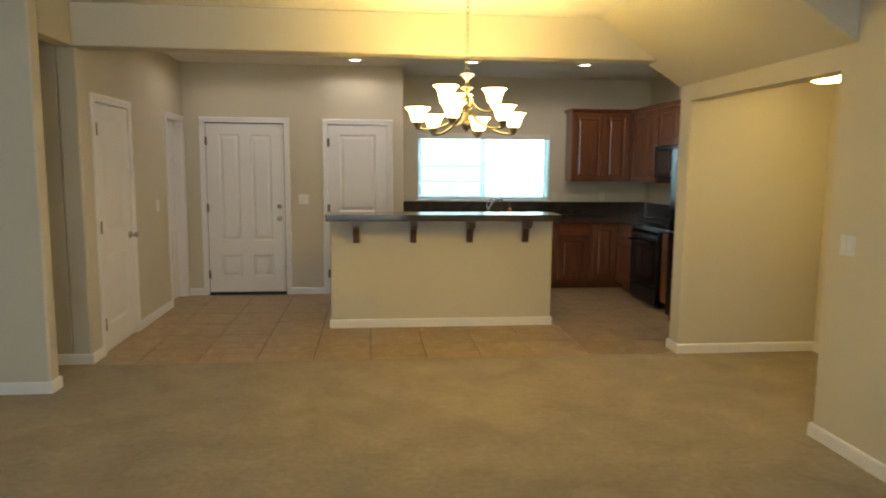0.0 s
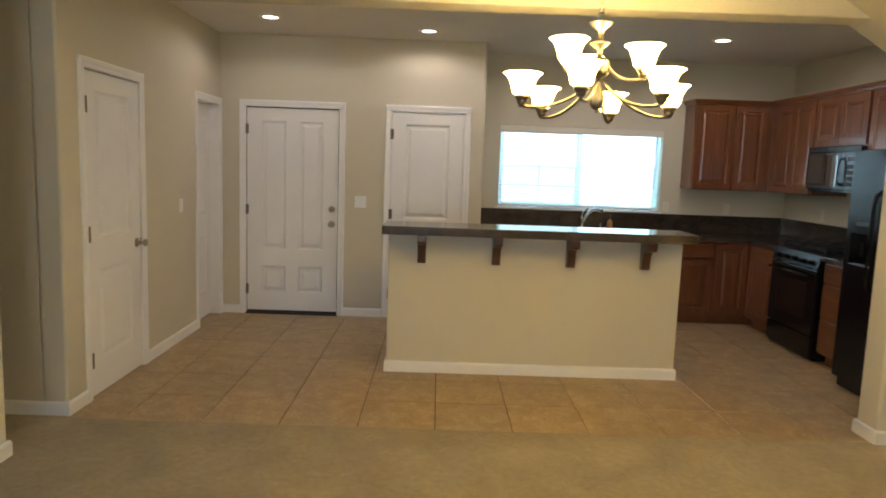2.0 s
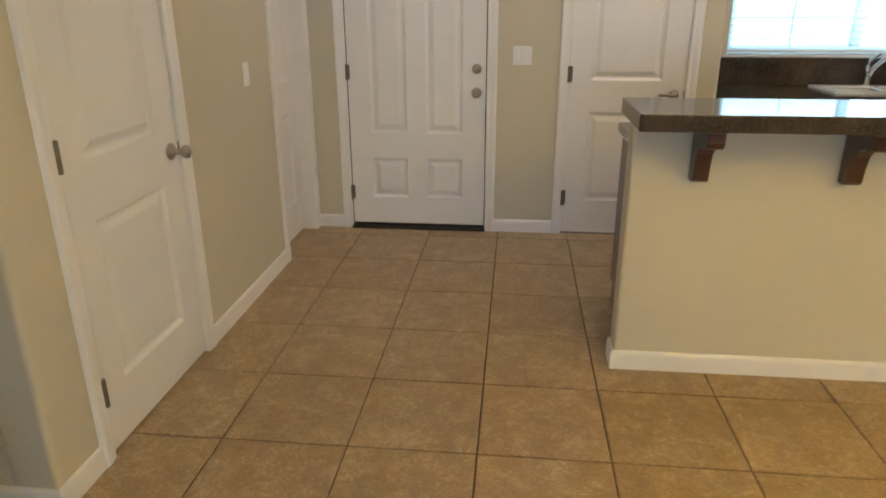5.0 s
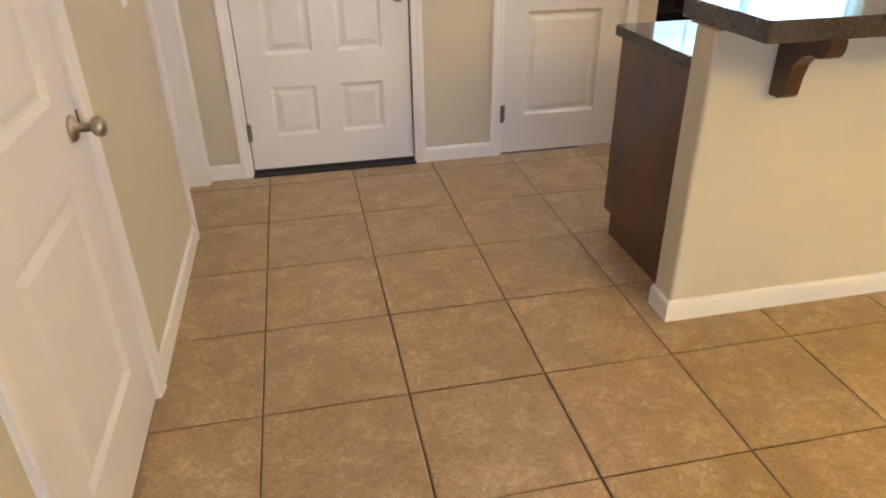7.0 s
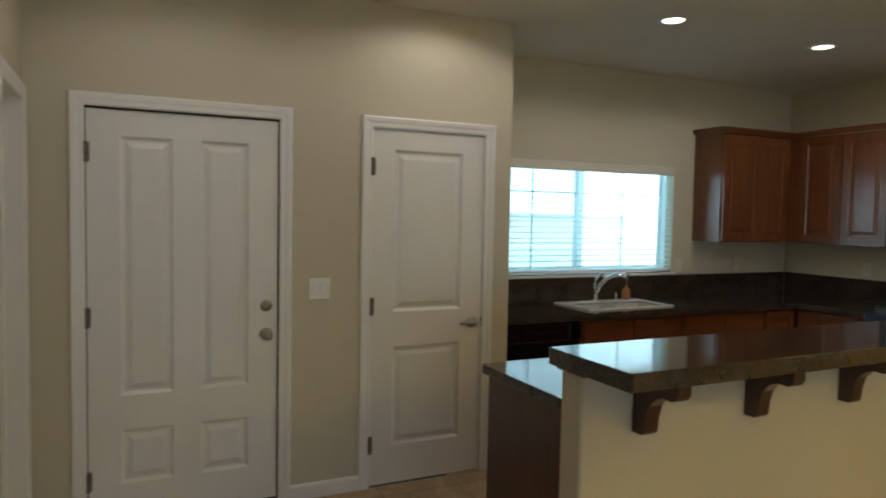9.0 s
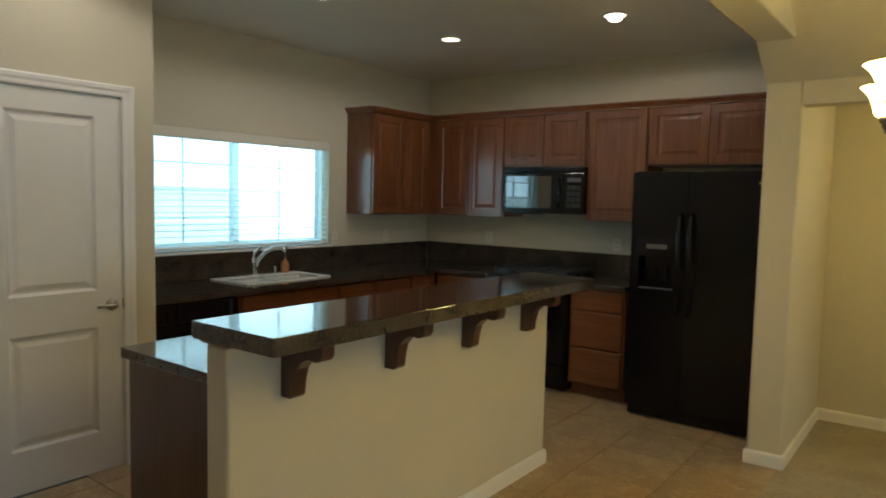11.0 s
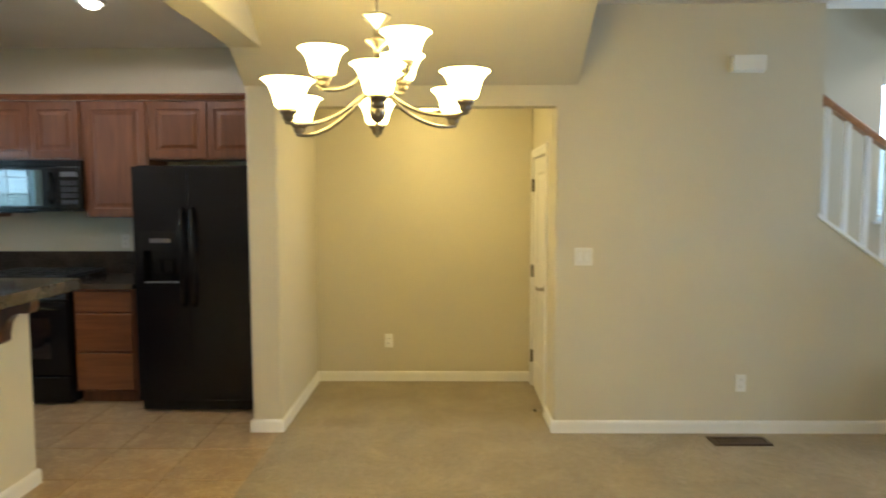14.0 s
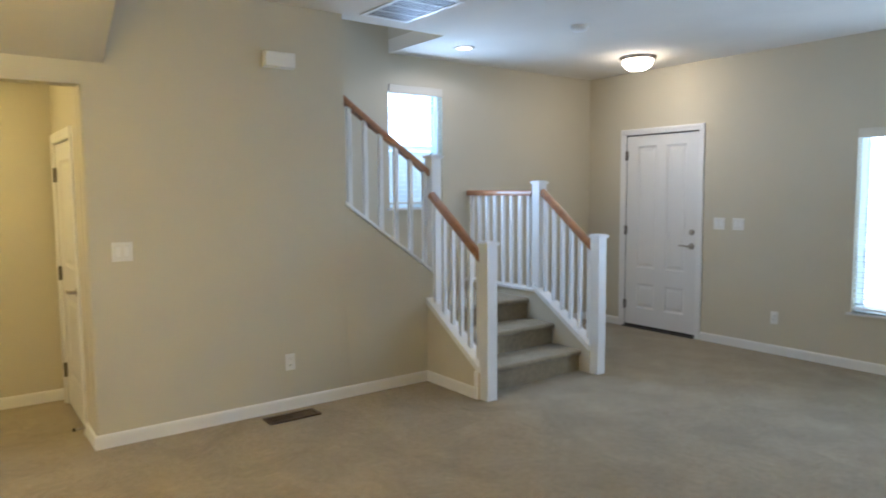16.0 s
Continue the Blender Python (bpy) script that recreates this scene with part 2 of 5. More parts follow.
GROUT = surface("brown_grout", (0.075, 0.048, 0.030), 0.9, vary=0.2, scale=20, bump=0.3, bump_scale=300)
CARPET = carpet_pile("beige_carpet", (0.305, 0.248, 0.162))
BLACK = surface("black_enamel", (0.005, 0.005, 0.006), 0.18, vary=0.1, scale=5, spec=0.35)
BLACKT = surface("black_textured_enamel", (0.005, 0.0045, 0.006), 0.24, vary=0.1, scale=5, bump=0.05, bump_scale=500, spec=0.28)
BLACKG = surface("black_glass", (0.006, 0.006, 0.008), 0.03, vary=0.0, spec=1.0)
BLACKM = surface("mirror_black_glass", (0.004, 0.004, 0.005), 0.03, vary=0.0, spec=0.5)
BLACKM.node_tree.nodes["Principled BSDF"].inputs["IOR"].default_value = 2.6
IRON = surface("cast_iron", (0.008, 0.008, 0.009), 0.42, vary=0.2, scale=30, bump=0.3, bump_scale=300)
NICKEL = surface("brushed_nickel", (0.40, 0.365, 0.32), 0.3, 1.0, vary=0.06, scale=30)
DARKN = surface("dark_nickel", (0.22, 0.19, 0.16), 0.38, 1.0, vary=0.15, scale=40)
BRONZE = surface("satin_nickel", (0.26, 0.232, 0.20), 0.34, 1.0, vary=0.15, scale=30)
CHROME = surface("chrome", (0.75, 0.76, 0.78), 0.08, 1.0, vary=0.02)
PORCELAIN = surface("white_porcelain", (0.82, 0.81, 0.78), 0.15, vary=0.01)
PLASTIC = surface("white_plastic", (0.78, 0.77, 0.74), 0.35, vary=0.01)
GAPGREY = surface("grey_switch_gap_shade", (0.68, 0.67, 0.645), 0.4, vary=0.02)
GREYP = surface("grey_plastic", (0.085, 0.085, 0.09), 0.4, vary=0.05)
HINGE = surface("tarnished_hinge_metal", (0.17, 0.15, 0.125), 0.45, 0.6, vary=0.15, scale=40)
KEYP = surface("dark_key_plastic", (0.014, 0.014, 0.015), 0.6, vary=0.05)
RUBBER = surface("dark_rubber", (0.02, 0.017, 0.015), 0.7, vary=0.1)
SOAP = surface("amber_soap", (0.44, 0.19, 0.08), 0.12, vary=0.05)
VENT = surface("brown_vent_metal", (0.09, 0.06, 0.04), 0.45, 0.4, vary=0.1)
SLAT = slat_material("white_blind_slat")
VALANCE = surface("cream_blind_valance", (0.66, 0.62, 0.54), 0.5, vary=0.03, scale=3, bump=0.03, bump_scale=60)
PANE = glass("window_glass")
SHADE = glowing("lit_frosted_shade", (1.0, 0.73, 0.19), CHAND_E)
BULB = glowing("lit_bulb", (1.0, 0.76, 0.28), BULB_E)
DOMEY = glowing("lit_amber_dome", (1.0, 0.75, 0.24), 66)
DOME = glowing("lit_frosted_dome", (1.0, 0.84, 0.56), DOME_E)
LAMPW = glowing("lit_recessed_lamp", (1.0, 0.90, 0.72), 14)
SKYGLOW = glowing("outdoor_glow", (0.52, 0.84, 1.0), SKY_E)
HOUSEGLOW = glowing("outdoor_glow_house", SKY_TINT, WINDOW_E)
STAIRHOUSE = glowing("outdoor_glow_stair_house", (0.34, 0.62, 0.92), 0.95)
SCREEN = insect_screen("grey_insect_screen")
SKYGLOWF = glowing("outdoor_glow_front", (0.80, 0.93, 1.0), FRONT_E)
SKYGLOWS = glowing("outdoor_glow_stairs", (0.52, 0.72, 0.92), STAIRWIN_E)

# ---- building helpers ----


def link(name, bm, material, parent=None, label="", smooth=False):
    me = bpy.data.meshes.new(name)
    bmesh.ops.recalc_face_normals(bm, faces=bm.faces)
    bm.to_mesh(me)
    bm.free()
    for mt in (material if isinstance(material, (list, tuple)) else [material]):
        me.materials.append(mt)
    if smooth:
        for p in me.polygons:
            p.use_smooth = True
    ob = new(name, me)
    if parent is not None:
        ob.parent = parent
    if label:
        ob["label"] = label
    return ob


def part(name, bm, material, parent, label="", smooth=False):
    return link(name, bm, material, parent, label, smooth)


def thing(name, label, category, group="", m=None):
    ob = new(name)
    ob.empty_display_size = 0.1
    if m is not None:
        ob.matrix_world = m
    return tagged(ob, label, category, group)


def structure(ob, label, category):
    return tagged(ob, label, category, kind="structure")


def add_box(bm, x0, x1, y0, y1, z0, z1, bevel=0.0, seg=2):
    r = bmesh.ops.create_cube(bm, size=1.0)
    vs = r["verts"]
    for v in vs:
        v.co = Vector(((x0 + x1) / 2 + v.co.x * (x1 - x0), (y0 + y1) / 2 + v.co.y * (y1 - y0), (z0 + z1) / 2 + v.co.z * (z1 - z0)))
    if bevel > 0:
        es = list({e for v in vs for e in v.link_edges})
        bmesh.ops.bevel(bm, geom=es, offset=bevel, segments=seg, affect="EDGES", profile=0.5)
    return bm


def box(x0, x1, y0, y1, z0, z1, bevel=0.0, seg=2):
    return add_box(bmesh.new(), x0, x1, y0, y1, z0, z1, bevel, seg)


def add_cyl(bm, p, q, r0, r1=None, n=16, caps=True):
    r1 = r0 if r1 is None else r1
    p, q = Vector(p), Vector(q)
    d = q - p
    rot = d.to_track_quat("Z", "Y").to_matrix().to_4x4()
    bmesh.ops.create_cone(bm, cap_ends=caps, segments=n, radius1=r0, radius2=r1, depth=d.length, matrix=Matrix.Translation((p + q) / 2) @ rot)
    return bm


def cyl(p, q, r0, r1=None, n=16):
    return add_cyl(bmesh.new(), p, q, r0, r1, n)


def lathe(profile, n=24, centre=(0, 0, 0), bm=None, closed=False):
    """Turn a profile of (radius, height) round the z axis; ends at radius 0 close to a point."""
    bm = bm or bmesh.new()
    rings = []
    for r, z in profile:
        if r < 1e-6:
            rings.append([bm.verts.new((centre[0], centre[1], centre[2] + z))])
        else:
            rings.append([bm.verts.new((centre[0] + r * math.cos(2 * math.pi * k / n), centre[1] + r * math.sin(2 * math.pi * k / n), centre[2] + z)) for k in range(n)])
    pairs = list(zip(rings, rings[1:])) + ([(rings[-1], rings[0])] if closed else [])
    for a, b in pairs:
        for k in range(n):
            j = (k + 1) % n
            if len(a) == 1 and len(b) == 1:
                continue
            if len(a) == 1:
                bm.faces.new((a[0], b[j], b[k]))
            elif len(b) == 1:
                bm.faces.new((a[k], a[j], b[0]))
            else:
                bm.faces.new((a[k], a[j], b[j], b[k]))
    return bm


def tube(points, r, n=10, bm=None, taper=None):
    """A round bar along a run of points."""
    bm = bm or bmesh.new()
    pts = [Vector(p) for p in points]
    rings = []
    for i, p in enumerate(pts):
        d = (pts[min(i + 1, len(pts) - 1)] - pts[max(i - 1, 0)]).normalized()
        side = d.cross(Vector((0, 0, 1)))
        if side.length < 1e-4:
            side = Vector((1, 0, 0))
        side.normalize()
        up = side.cross(d)
        rr = r if taper is None else r * taper[i]
        rings.append([bm.verts.new(p + rr * (math.cos(2 * math.pi * k / n) * side + math.sin(2 * math.pi * k / n) * up)) for k in range(n)])
    for a, b in zip(rings, rings[1:]):
        for k in range(n):
            bm.faces.new((a[k], a[(k + 1) % n], b[(k + 1) % n], b[k]))
    bm.faces.new(rings[0])
    bm.faces.new(rings[-1])
    return bm


def prism(poly, axis, a, b, bevel=0.0):
    """A polygon pushed from a to b along an axis. The polygon's pairs are (y,z), (x,z) or (x,y)."""
    bm = bmesh.new()

    def at(u, v, w):
        return {"x": (w, u, v), "y": (u, w, v), "z": (u, v, w)}[axis]

    lo = [bm.verts.new(at(u, v, a)) for u, v in poly]
    hi = [bm.verts.new(at(u, v, b)) for u, v in poly]
    bm.faces.new(lo)
    bm.faces.new(hi)
    for i in range(len(poly)):
        j = (i + 1) % len(poly)
        bm.faces.new((lo[i], lo[j], hi[j], hi[i]))
    if bevel:
        bmesh.ops.recalc_face_normals(bm, faces=bm.faces)
        bmesh.ops.bevel(bm, geom=bm.edges[:], offset=bevel, segments=2, affect="EDGES", profile=0.5)
    return bm


def slab(axis, pos, thick, u0, u1, v0, v1, holes=(), rounded=()):
    """A wall, floor or ceiling plate with real openings. rounded: (u, z0, z1) upright edges to round off."""
    us = sorted({u0, u1, *[h[0] for h in holes], *[h[1] for h in holes]})
    vs = sorted({v0, v1, *[h[2] for h in holes], *[h[3] for h in holes]})
    us = [u for u in us if u0 <= u <= u1]
    vs = [v for v in vs if v0 <= v <= v1]
    bm = bmesh.new()

    def at(u, v, w):
        return {"x": (w, u, v), "y": (u, w, v), "z": (u, v, w)}[axis]

    grid = {}

    def vert(i, j):
        if (i, j) not in grid:
            grid[i, j] = bm.verts.new(at(us[i], vs[j], pos))
        return grid[i, j]

    for i in range(len(us) - 1):
        for j in range(len(vs) - 1):
            cu, cv = (us[i] + us[i + 1]) / 2, (vs[j] + vs[j + 1]) / 2
            if any(h[0] < cu < h[1] and h[2] < cv < h[3] for h in holes):
                continue
            bm.faces.new((vert(i, j), vert(i + 1, j), vert(i + 1, j + 1), vert(i, j + 1)))
    ext = bmesh.ops.extrude_face_region(bm, geom=bm.faces[:])
    k = {"x": 0, "y": 1, "z": 2}[axis]
    for g in ext["geom"]:
        if isinstance(g, bmesh.types.BMVert):
            g.co[k] += thick
    # bullnose corners
    if rounded:
        uk = 1 if axis == "x" else 0
        bmesh.ops.recalc_face_normals(bm, faces=bm.faces)
        es = [e for e in bm.edges if abs(e.verts[0].co.z - e.verts[1].co.z) > 0.05 and any(abs(e.verts[0].co[uk] - u) < 1e-4 and abs(e.verts[1].co[uk] - u) < 1e-4 for u in rounded) and len(e.link_faces) == 2 and e.calc_face_angle(0) > 0.5]
        if es:
            bmesh.ops.bevel(bm, geom=es, offset=0.018, segments=4, affect="EDGES", profile=0.5)
    return bm


def sweep(path, profile, closed=False):
    """Sweep a profile of (offset to the left of the way, height) along a plan polyline, with mitred corners."""
    bm = bmesh.new()
    P = [Vector(p) for p in path]
    n = len(P)
    rings = []
    for i in range(n):
        d0 = (P[i] - P[i - 1]).normalized() if (i > 0 or closed) else None
        d1 = (P[(i + 1) % n] - P[i]).normalized() if (i < n - 1 or closed) else None
        d0, d1 = d0 or d1, d1 or d0
        n0, n1 = Vector((-d0.y, d0.x)), Vector((-d1.y, d1.x))
        mit = (n0 + n1)
        mit = mit / max(0.3, mit.dot(n0))
        rings.append([bm.verts.new((P[i].x + o * mit.x, P[i].y + o * mit.y, z)) for o, z in profile])
    m = len(profile)
    for i in range(n if closed else n - 1):
        a, b = rings[i], rings[(i + 1) % n]
        for k in range(m):
            bm.faces.new((a[k], a[(k + 1) % m], b[(k + 1) % m], b[k]))
    if not closed:
        bm.faces.new(rings[0])
        bm.faces.new(rings[-1])
    return bm


BASE_PROFILE = [(0, 0), (0.014, 0), (0.014, 0.066), (0.012, 0.076), (0.007, 0.083), (0, 0.085)]


def baseboard(path):
    return structure(link("baseboard", sweep(path, BASE_PROFILE), TRIM), "white painted wooden baseboard along the wall", "baseboard")


def panelled(w, h, t, panels, grow=(0.016, 0.012, 0.026), deep=(-0.013, 0.0, 0.009)):
    """A leaf in the x-z plane facing -y from y=0 back to y=t, with moulded panels (x0, x1, z0, z1)."""
    us = sorted({0, w, *[p[0] for p in panels], *[p[1] for p in panels]})
    vs = sorted({0, h, *[p[2] for p in panels], *[p[3] for p in panels]})
    bm = bmesh.new()
    g = {(i, j): bm.verts.new((u, 0, v)) for i, u in enumerate(us) for j, v in enumerate(vs)}
    pf = []
    for i in range(len(us) - 1):
        for j in range(len(vs) - 1):
            f = bm.faces.new((g[i, j], g[i + 1, j], g[i + 1, j + 1], g[i, j + 1]))
            cu, cv = (us[i] + us[i + 1]) / 2, (vs[j] + vs[j + 1]) / 2
            for k, p in enumerate(panels):
                if p[0] < cu < p[1] and p[2] < cv < p[3]:
                    pf.append((k, f))
    ext = bmesh.ops.extrude_face_region(bm, geom=bm.faces[:])
    # the extruded copy is moved back; the first faces stay in front
    moved = [v for v in ext["geom"] if isinstance(v, bmesh.types.BMVert)]
    for v in moved:
        v.co.y += t
    front = [f for f in bm.faces if all(abs(v.co.y) < 1e-6 for v in f.verts)]
    bmesh.ops.recalc_face_normals(bm, faces=bm.faces)
    for k, p in enumerate(panels):
        fs = [f for f in front if f.is_valid and p[0] < f.calc_center_median().x < p[1] and p[2] < f.calc_center_median().z < p[3] and all(abs(v.co.y) < 1e-6 for v in f.verts)]
        for th, dp in zip(grow, deep):
            if not fs:
                break
            bmesh.ops.inset_region(bm, faces=fs, thickness=th, depth=dp, use_even_offset=True)
    return bm


CASE_PROFILE = [(-0.004, 0), (-0.004, 0.009), (0.004, 0.013), (0.022, 0.014), (0.034, 0.018), (0.052, 0.020), (0.060, 0.016), (0.060, 0)]


def casing_mesh(w, h):
    """Door or window casing round an opening w wide and h high; faces -y, standing on y=0."""
    bm = bmesh.new()
    nodes = [((0, 0), (-1, 0)), ((0, h), (-1, 1)), ((w, h), (1, 1)), ((w, 0), (1, 0))]
    rings = [[bm.verts.new((c[0] + d[0] * o, -t, c[1] + d[1] * o)) for o, t in CASE_PROFILE] for c, d in nodes]
    m = len(CASE_PROFILE)
    for a, b in zip(rings, rings[1:]):
        for k in range(m):
            bm.faces.new((a[k], a[(k + 1) % m], b[(k + 1) % m], b[k]))
    bm.faces.new(rings[0])
    bm.faces.new(rings[-1])
    return bm


def knob_parts(parent, x, y, z, lever=0, mat=None):
    """A door handle that stands out towards -y: a round rose with a knob, or a lever reaching to the side by lever metres."""
    mat = mat or NICKEL
    h = part("door_handle", lathe([(0.0, 0.0), (0.033, 0.0), (0.033, 0.006), (0.026, 0.012), (0.012, 0.014), (0.011, 0.056), (0.0, 0.056)], 20), mat, parent, "brushed nickel door handle", True)
    h.matrix_local = pose(x, y, z, 90, 0, 0)
    if lever:
        s = 1 if lever > 0 else -1
        g = tube([(0, 0, 0.050), (0.02 * s, 0, 0.058), (0.06 * s, 0.004, 0.056), (lever, 0.002, 0.052)], 0.009, 10)
        part("lever", g, mat, h, "", True)
    else:
        part("knob", lathe([(0.0, 0.046), (0.013, 0.046), (0.023, 0.054), (0.027, 0.064), (0.024, 0.075), (0.013, 0.081), (0.0, 0.082)], 20), mat, h, "", True)
    return h


def door_set(name, label, w, h, m, panels, hinge="left", handle=None, lever=0, deadbolt=None, setback=0.0, sweep_dark=False, thick_wall=0.12, latch=None):
    """A hung door with jamb, casing, hinges and handle; local x along the wall, facing -y, opening from x=0 to w."""
    root = thing(name, label, "door", m=m)
    root["kind"] = "structure"
    part("door_casing", casing_mesh(w, h), TRIM, root)
    jb = bmesh.new()
    add_box(jb, -0.004, 0.003, 0.001, thick_wall, 0, h)
    add_box(jb, w - 0.003, w + 0.004, 0.001, thick_wall, 0, h)
    add_box(jb, 0.003, w - 0.003, 0.001, thick_wall, h - 0.003, h + 0.004)
    s2 = setback + 0.042
    add_box(jb, 0.003, 0.016, s2, s2 + 0.03, 0, h - 0.003)
    add_box(jb, w - 0.016, w - 0.003, s2, s2 + 0.03, 0, h - 0.003)
    add_box(jb, 0.016, w - 0.016, s2, s2 + 0.03, h - 0.016, h - 0.003)
    part("door_jamb", jb, TRIM, root)
    z0 = 0.018 if sweep_dark else 0.010
    leaf = part("door_leaf", panelled(w - 0.012, h - 0.014 - z0, 0.038, panels), DOORP, root, "white moulded panel door leaf")
    leaf.location = (0.006, setback, z0)
    if sweep_dark:
        part("door_sweep", box(0.008, w - 0.008, setback - 0.006, setback + 0.03, 0.0145, 0.034, 0.002), RUBBER, root, "dark rubber door sweep")
        ws = bmesh.new()
        add_box(ws, w - 0.011, w - 0.003, setback - 0.0015, setback + 0.03, 0.02, h - 0.004)
        add_box(ws, 0.003, 0.008, setback - 0.0015, setback + 0.03, 0.02, h - 0.004)
        add_box(ws, 0.008, w - 0.011, setback - 0.0015, setback + 0.03, h - 0.011, h - 0.004)
        part("weatherstrip", ws, RUBBER, root, "dark rubber weatherstrip")
        part("threshold", box(0.0, w, -0.03, thick_wall, 0.0, 0.014, 0.003), RUBBER, root, "dark metal threshold")
    if hinge:
        hx = 0.004 if hinge == "left" else w - 0.004
        for hz in (0.25, h / 2 + 0.02, h - 0.22):
            hb = bmesh.new()
            add_cyl(hb, (hx, setback - 0.012, hz - 0.05), (hx, setback - 0.012, hz + 0.05), 0.0125, n=12)
            add_box(hb, hx - 0.014, hx + 0.020, setback - 0.004, setback - 0.001, hz - 0.046, hz + 0.046)
            part("hinge", hb, HINGE, root, "dark nickel door hinge")
    if handle:
        lx = w - 0.003 if hinge != "right" else 0.003
        part("strike_plate", box(lx - 0.006, lx + 0.006, setback - 0.004, setback + 0.002, handle - 0.028, handle + 0.028, 0.001), DARKN, root, "dark nickel strike plate")
    kx = (w - 0.07) if hinge != "right" else 0.07
    if handle:
        knob_parts(root, kx, setback, handle, lever)
    if latch:
        lt = part("finger_pull", lathe([(0.0, 0.0), (0.016, 0.0), (0.016, 0.004), (0.009, 0.006), (0.0, 0.004)], 16), DARKN, root, "small dark round pull", True)
        lt.matrix_local = pose(0.07, setback, latch, 90, 0, 0)
    if deadbolt:
        d = part("deadbolt", lathe([(0.0, 0.0), (0.03, 0.0), (0.03, 0.01), (0.022, 0.02), (0.0, 0.022)], 20), NICKEL, root, "round nickel deadbolt", True)
        d.matrix_local = pose(kx, setback, deadbolt, 90, 0, 0)
    return root


def six_panel(w, h):
    """Two tall panels over two short ones, as on an entry door."""
    a, b, c, d = 0.14 * w, 0.43 * w, 0.57 * w, 0.86 * w
    out = []
    for x0, x1 in ((a + 0.02, b), (c, d - 0.02)):
        out += [(x0, x1, 0.20, 0.20 + 0.27), (x0, x1, 0.64, h - 0.125)]
    return out


def two_panel(w, h):
    a, d = 0.19 * w, 0.81 * w
    return [(a, d, 0.22, 0.80), (a, d, 1.00, h - 0.105)]


def wall_plate(name, label, m, kind="switch", gangs=1, mat=None):
    """A switch or socket plate on a wall, facing -y."""
    w = 0.07 + 0.046 * (gangs - 1)
    mat = mat or PLASTIC
    root = thing(name, label, "switch" if kind == "switch" else "outlet", m=m)
    part("cover_plate", box(-w / 2, w / 2, -0.006, 0, -0.057, 0.057, 0.0025), mat, root)
    for g in range(gangs):
        cx = (g - (gangs - 1) / 2) * 0.046
        if kind == "switch":
            # grey surround: the shade in the gap round the rocker, put into colour
            part("rocker_gap_shade", slab("y", -0.0072, 0.003, cx - 0.0185, cx + 0.0185, -0.0355, 0.0355, [(cx - 0.0145, cx + 0.0145, -0.031, 0.031)]), GAPGREY, root)
            part("rocker", prism([(-0.0070, -0.031), (-0.0125, 0.031), (-0.004, 0.031), (-0.004, -0.031)], "x", cx - 0.0142, cx + 0.0142), RAILW, root)
        else:
            for s in (-0.0205, 0.0205):
                part("socket", box(cx - 0.0165, cx + 0.0165, -0.0085, -0.004, s - 0.015, s + 0.015, 0.003), mat, root)
                sl = bmesh.new()
                for dx in (-0.006, 0.006):
                    add_box(sl, cx + dx - 0.0012, cx + dx + 0.0012, -0.0092, -0.0084, s - 0.004, s + 0.006)
                part("slots", sl, RUBBER, root)
    return root

# ---- the large structure ----
CZ = 2.74          # ceiling
XW, XK = -1.780, -1.779   # west wall: living room, kitchen
XE = 2.99          # east wall of the living room
YN, YP = 2.525, 1.81      # window wall, entry-door wall
YS = -8.245         # front wall
XS = 3.96          # outer wall of the stairs
LIV_N = -1.745     # north wall of the living room, west of the hall opening
HALL_S, HALL_N = -1.615, -1.05
TILE_EDGE = -1.097
XFAR = -4.6       # west wall of the living room
BEAM_Z = 2.425

structure(link("floor", slab("z", 0.002, -0.15, -4.8, 4.6, -8.4, TILE_EDGE), CARPET), "beige cut-pile carpet with trodden patches", "carpet")
KFLOOR = structure(link("floor_kitchen", slab("z", -0.006, -0.15, -3.4, 4.6, TILE_EDGE, 2.7), GROUT), "tan square ceramic floor tiles with dark grout", "floor")
# the hall beyond the side opening keeps the carpet up to its north wall
structure(link("floor_hall", slab("z", 0.002, -0.007, -3.2, XK, TILE_EDGE, HALL_N), CARPET), "beige cut-pile carpet strip along the hall wall", "carpet")
structure(link("ceiling", slab("z", CZ, 0.12, -4.8, 4.6, -8.4, 2.7, [(XE + 0.13, XS + 0.06, -5.55, -3.05)]), CEIL), "off-white textured ceiling", "ceiling")


def wall(name, axis, pos, thick, u0, u1, v0, v1, holes=(), rounded=()):
    return structure(link(name, slab(axis, pos, thick, u0, u1, v0, v1, holes, rounded), PAINT), "beige painted plaster wall", "wall")


ED = (-1.535, -0.617, 2.06)     # entry door opening: x0, x1, head
PD = (-0.110, 0.610, 2.055)     # pantry
CD = (-0.778, -0.018, 2.06)     # hall closet (y)
SD = (1.150, 1.738, 2.06)       # second side door (y)
FD = (2.555, 3.442, 2.082)       # front door (x)
WK = (1.028, 2.803, 1.122, 2.005)    # kitchen window x0 x1 z0 z1
WS = (-6.145, -5.54, 1.345, 2.47)   # stair window y0 y1 z0 z1
WF = (-0.70, 1.120, 0.475, 1.985)
WF2 = (-3.1, -1.5, 0.49, 1.985)    # front window x0 x1 z0 z1

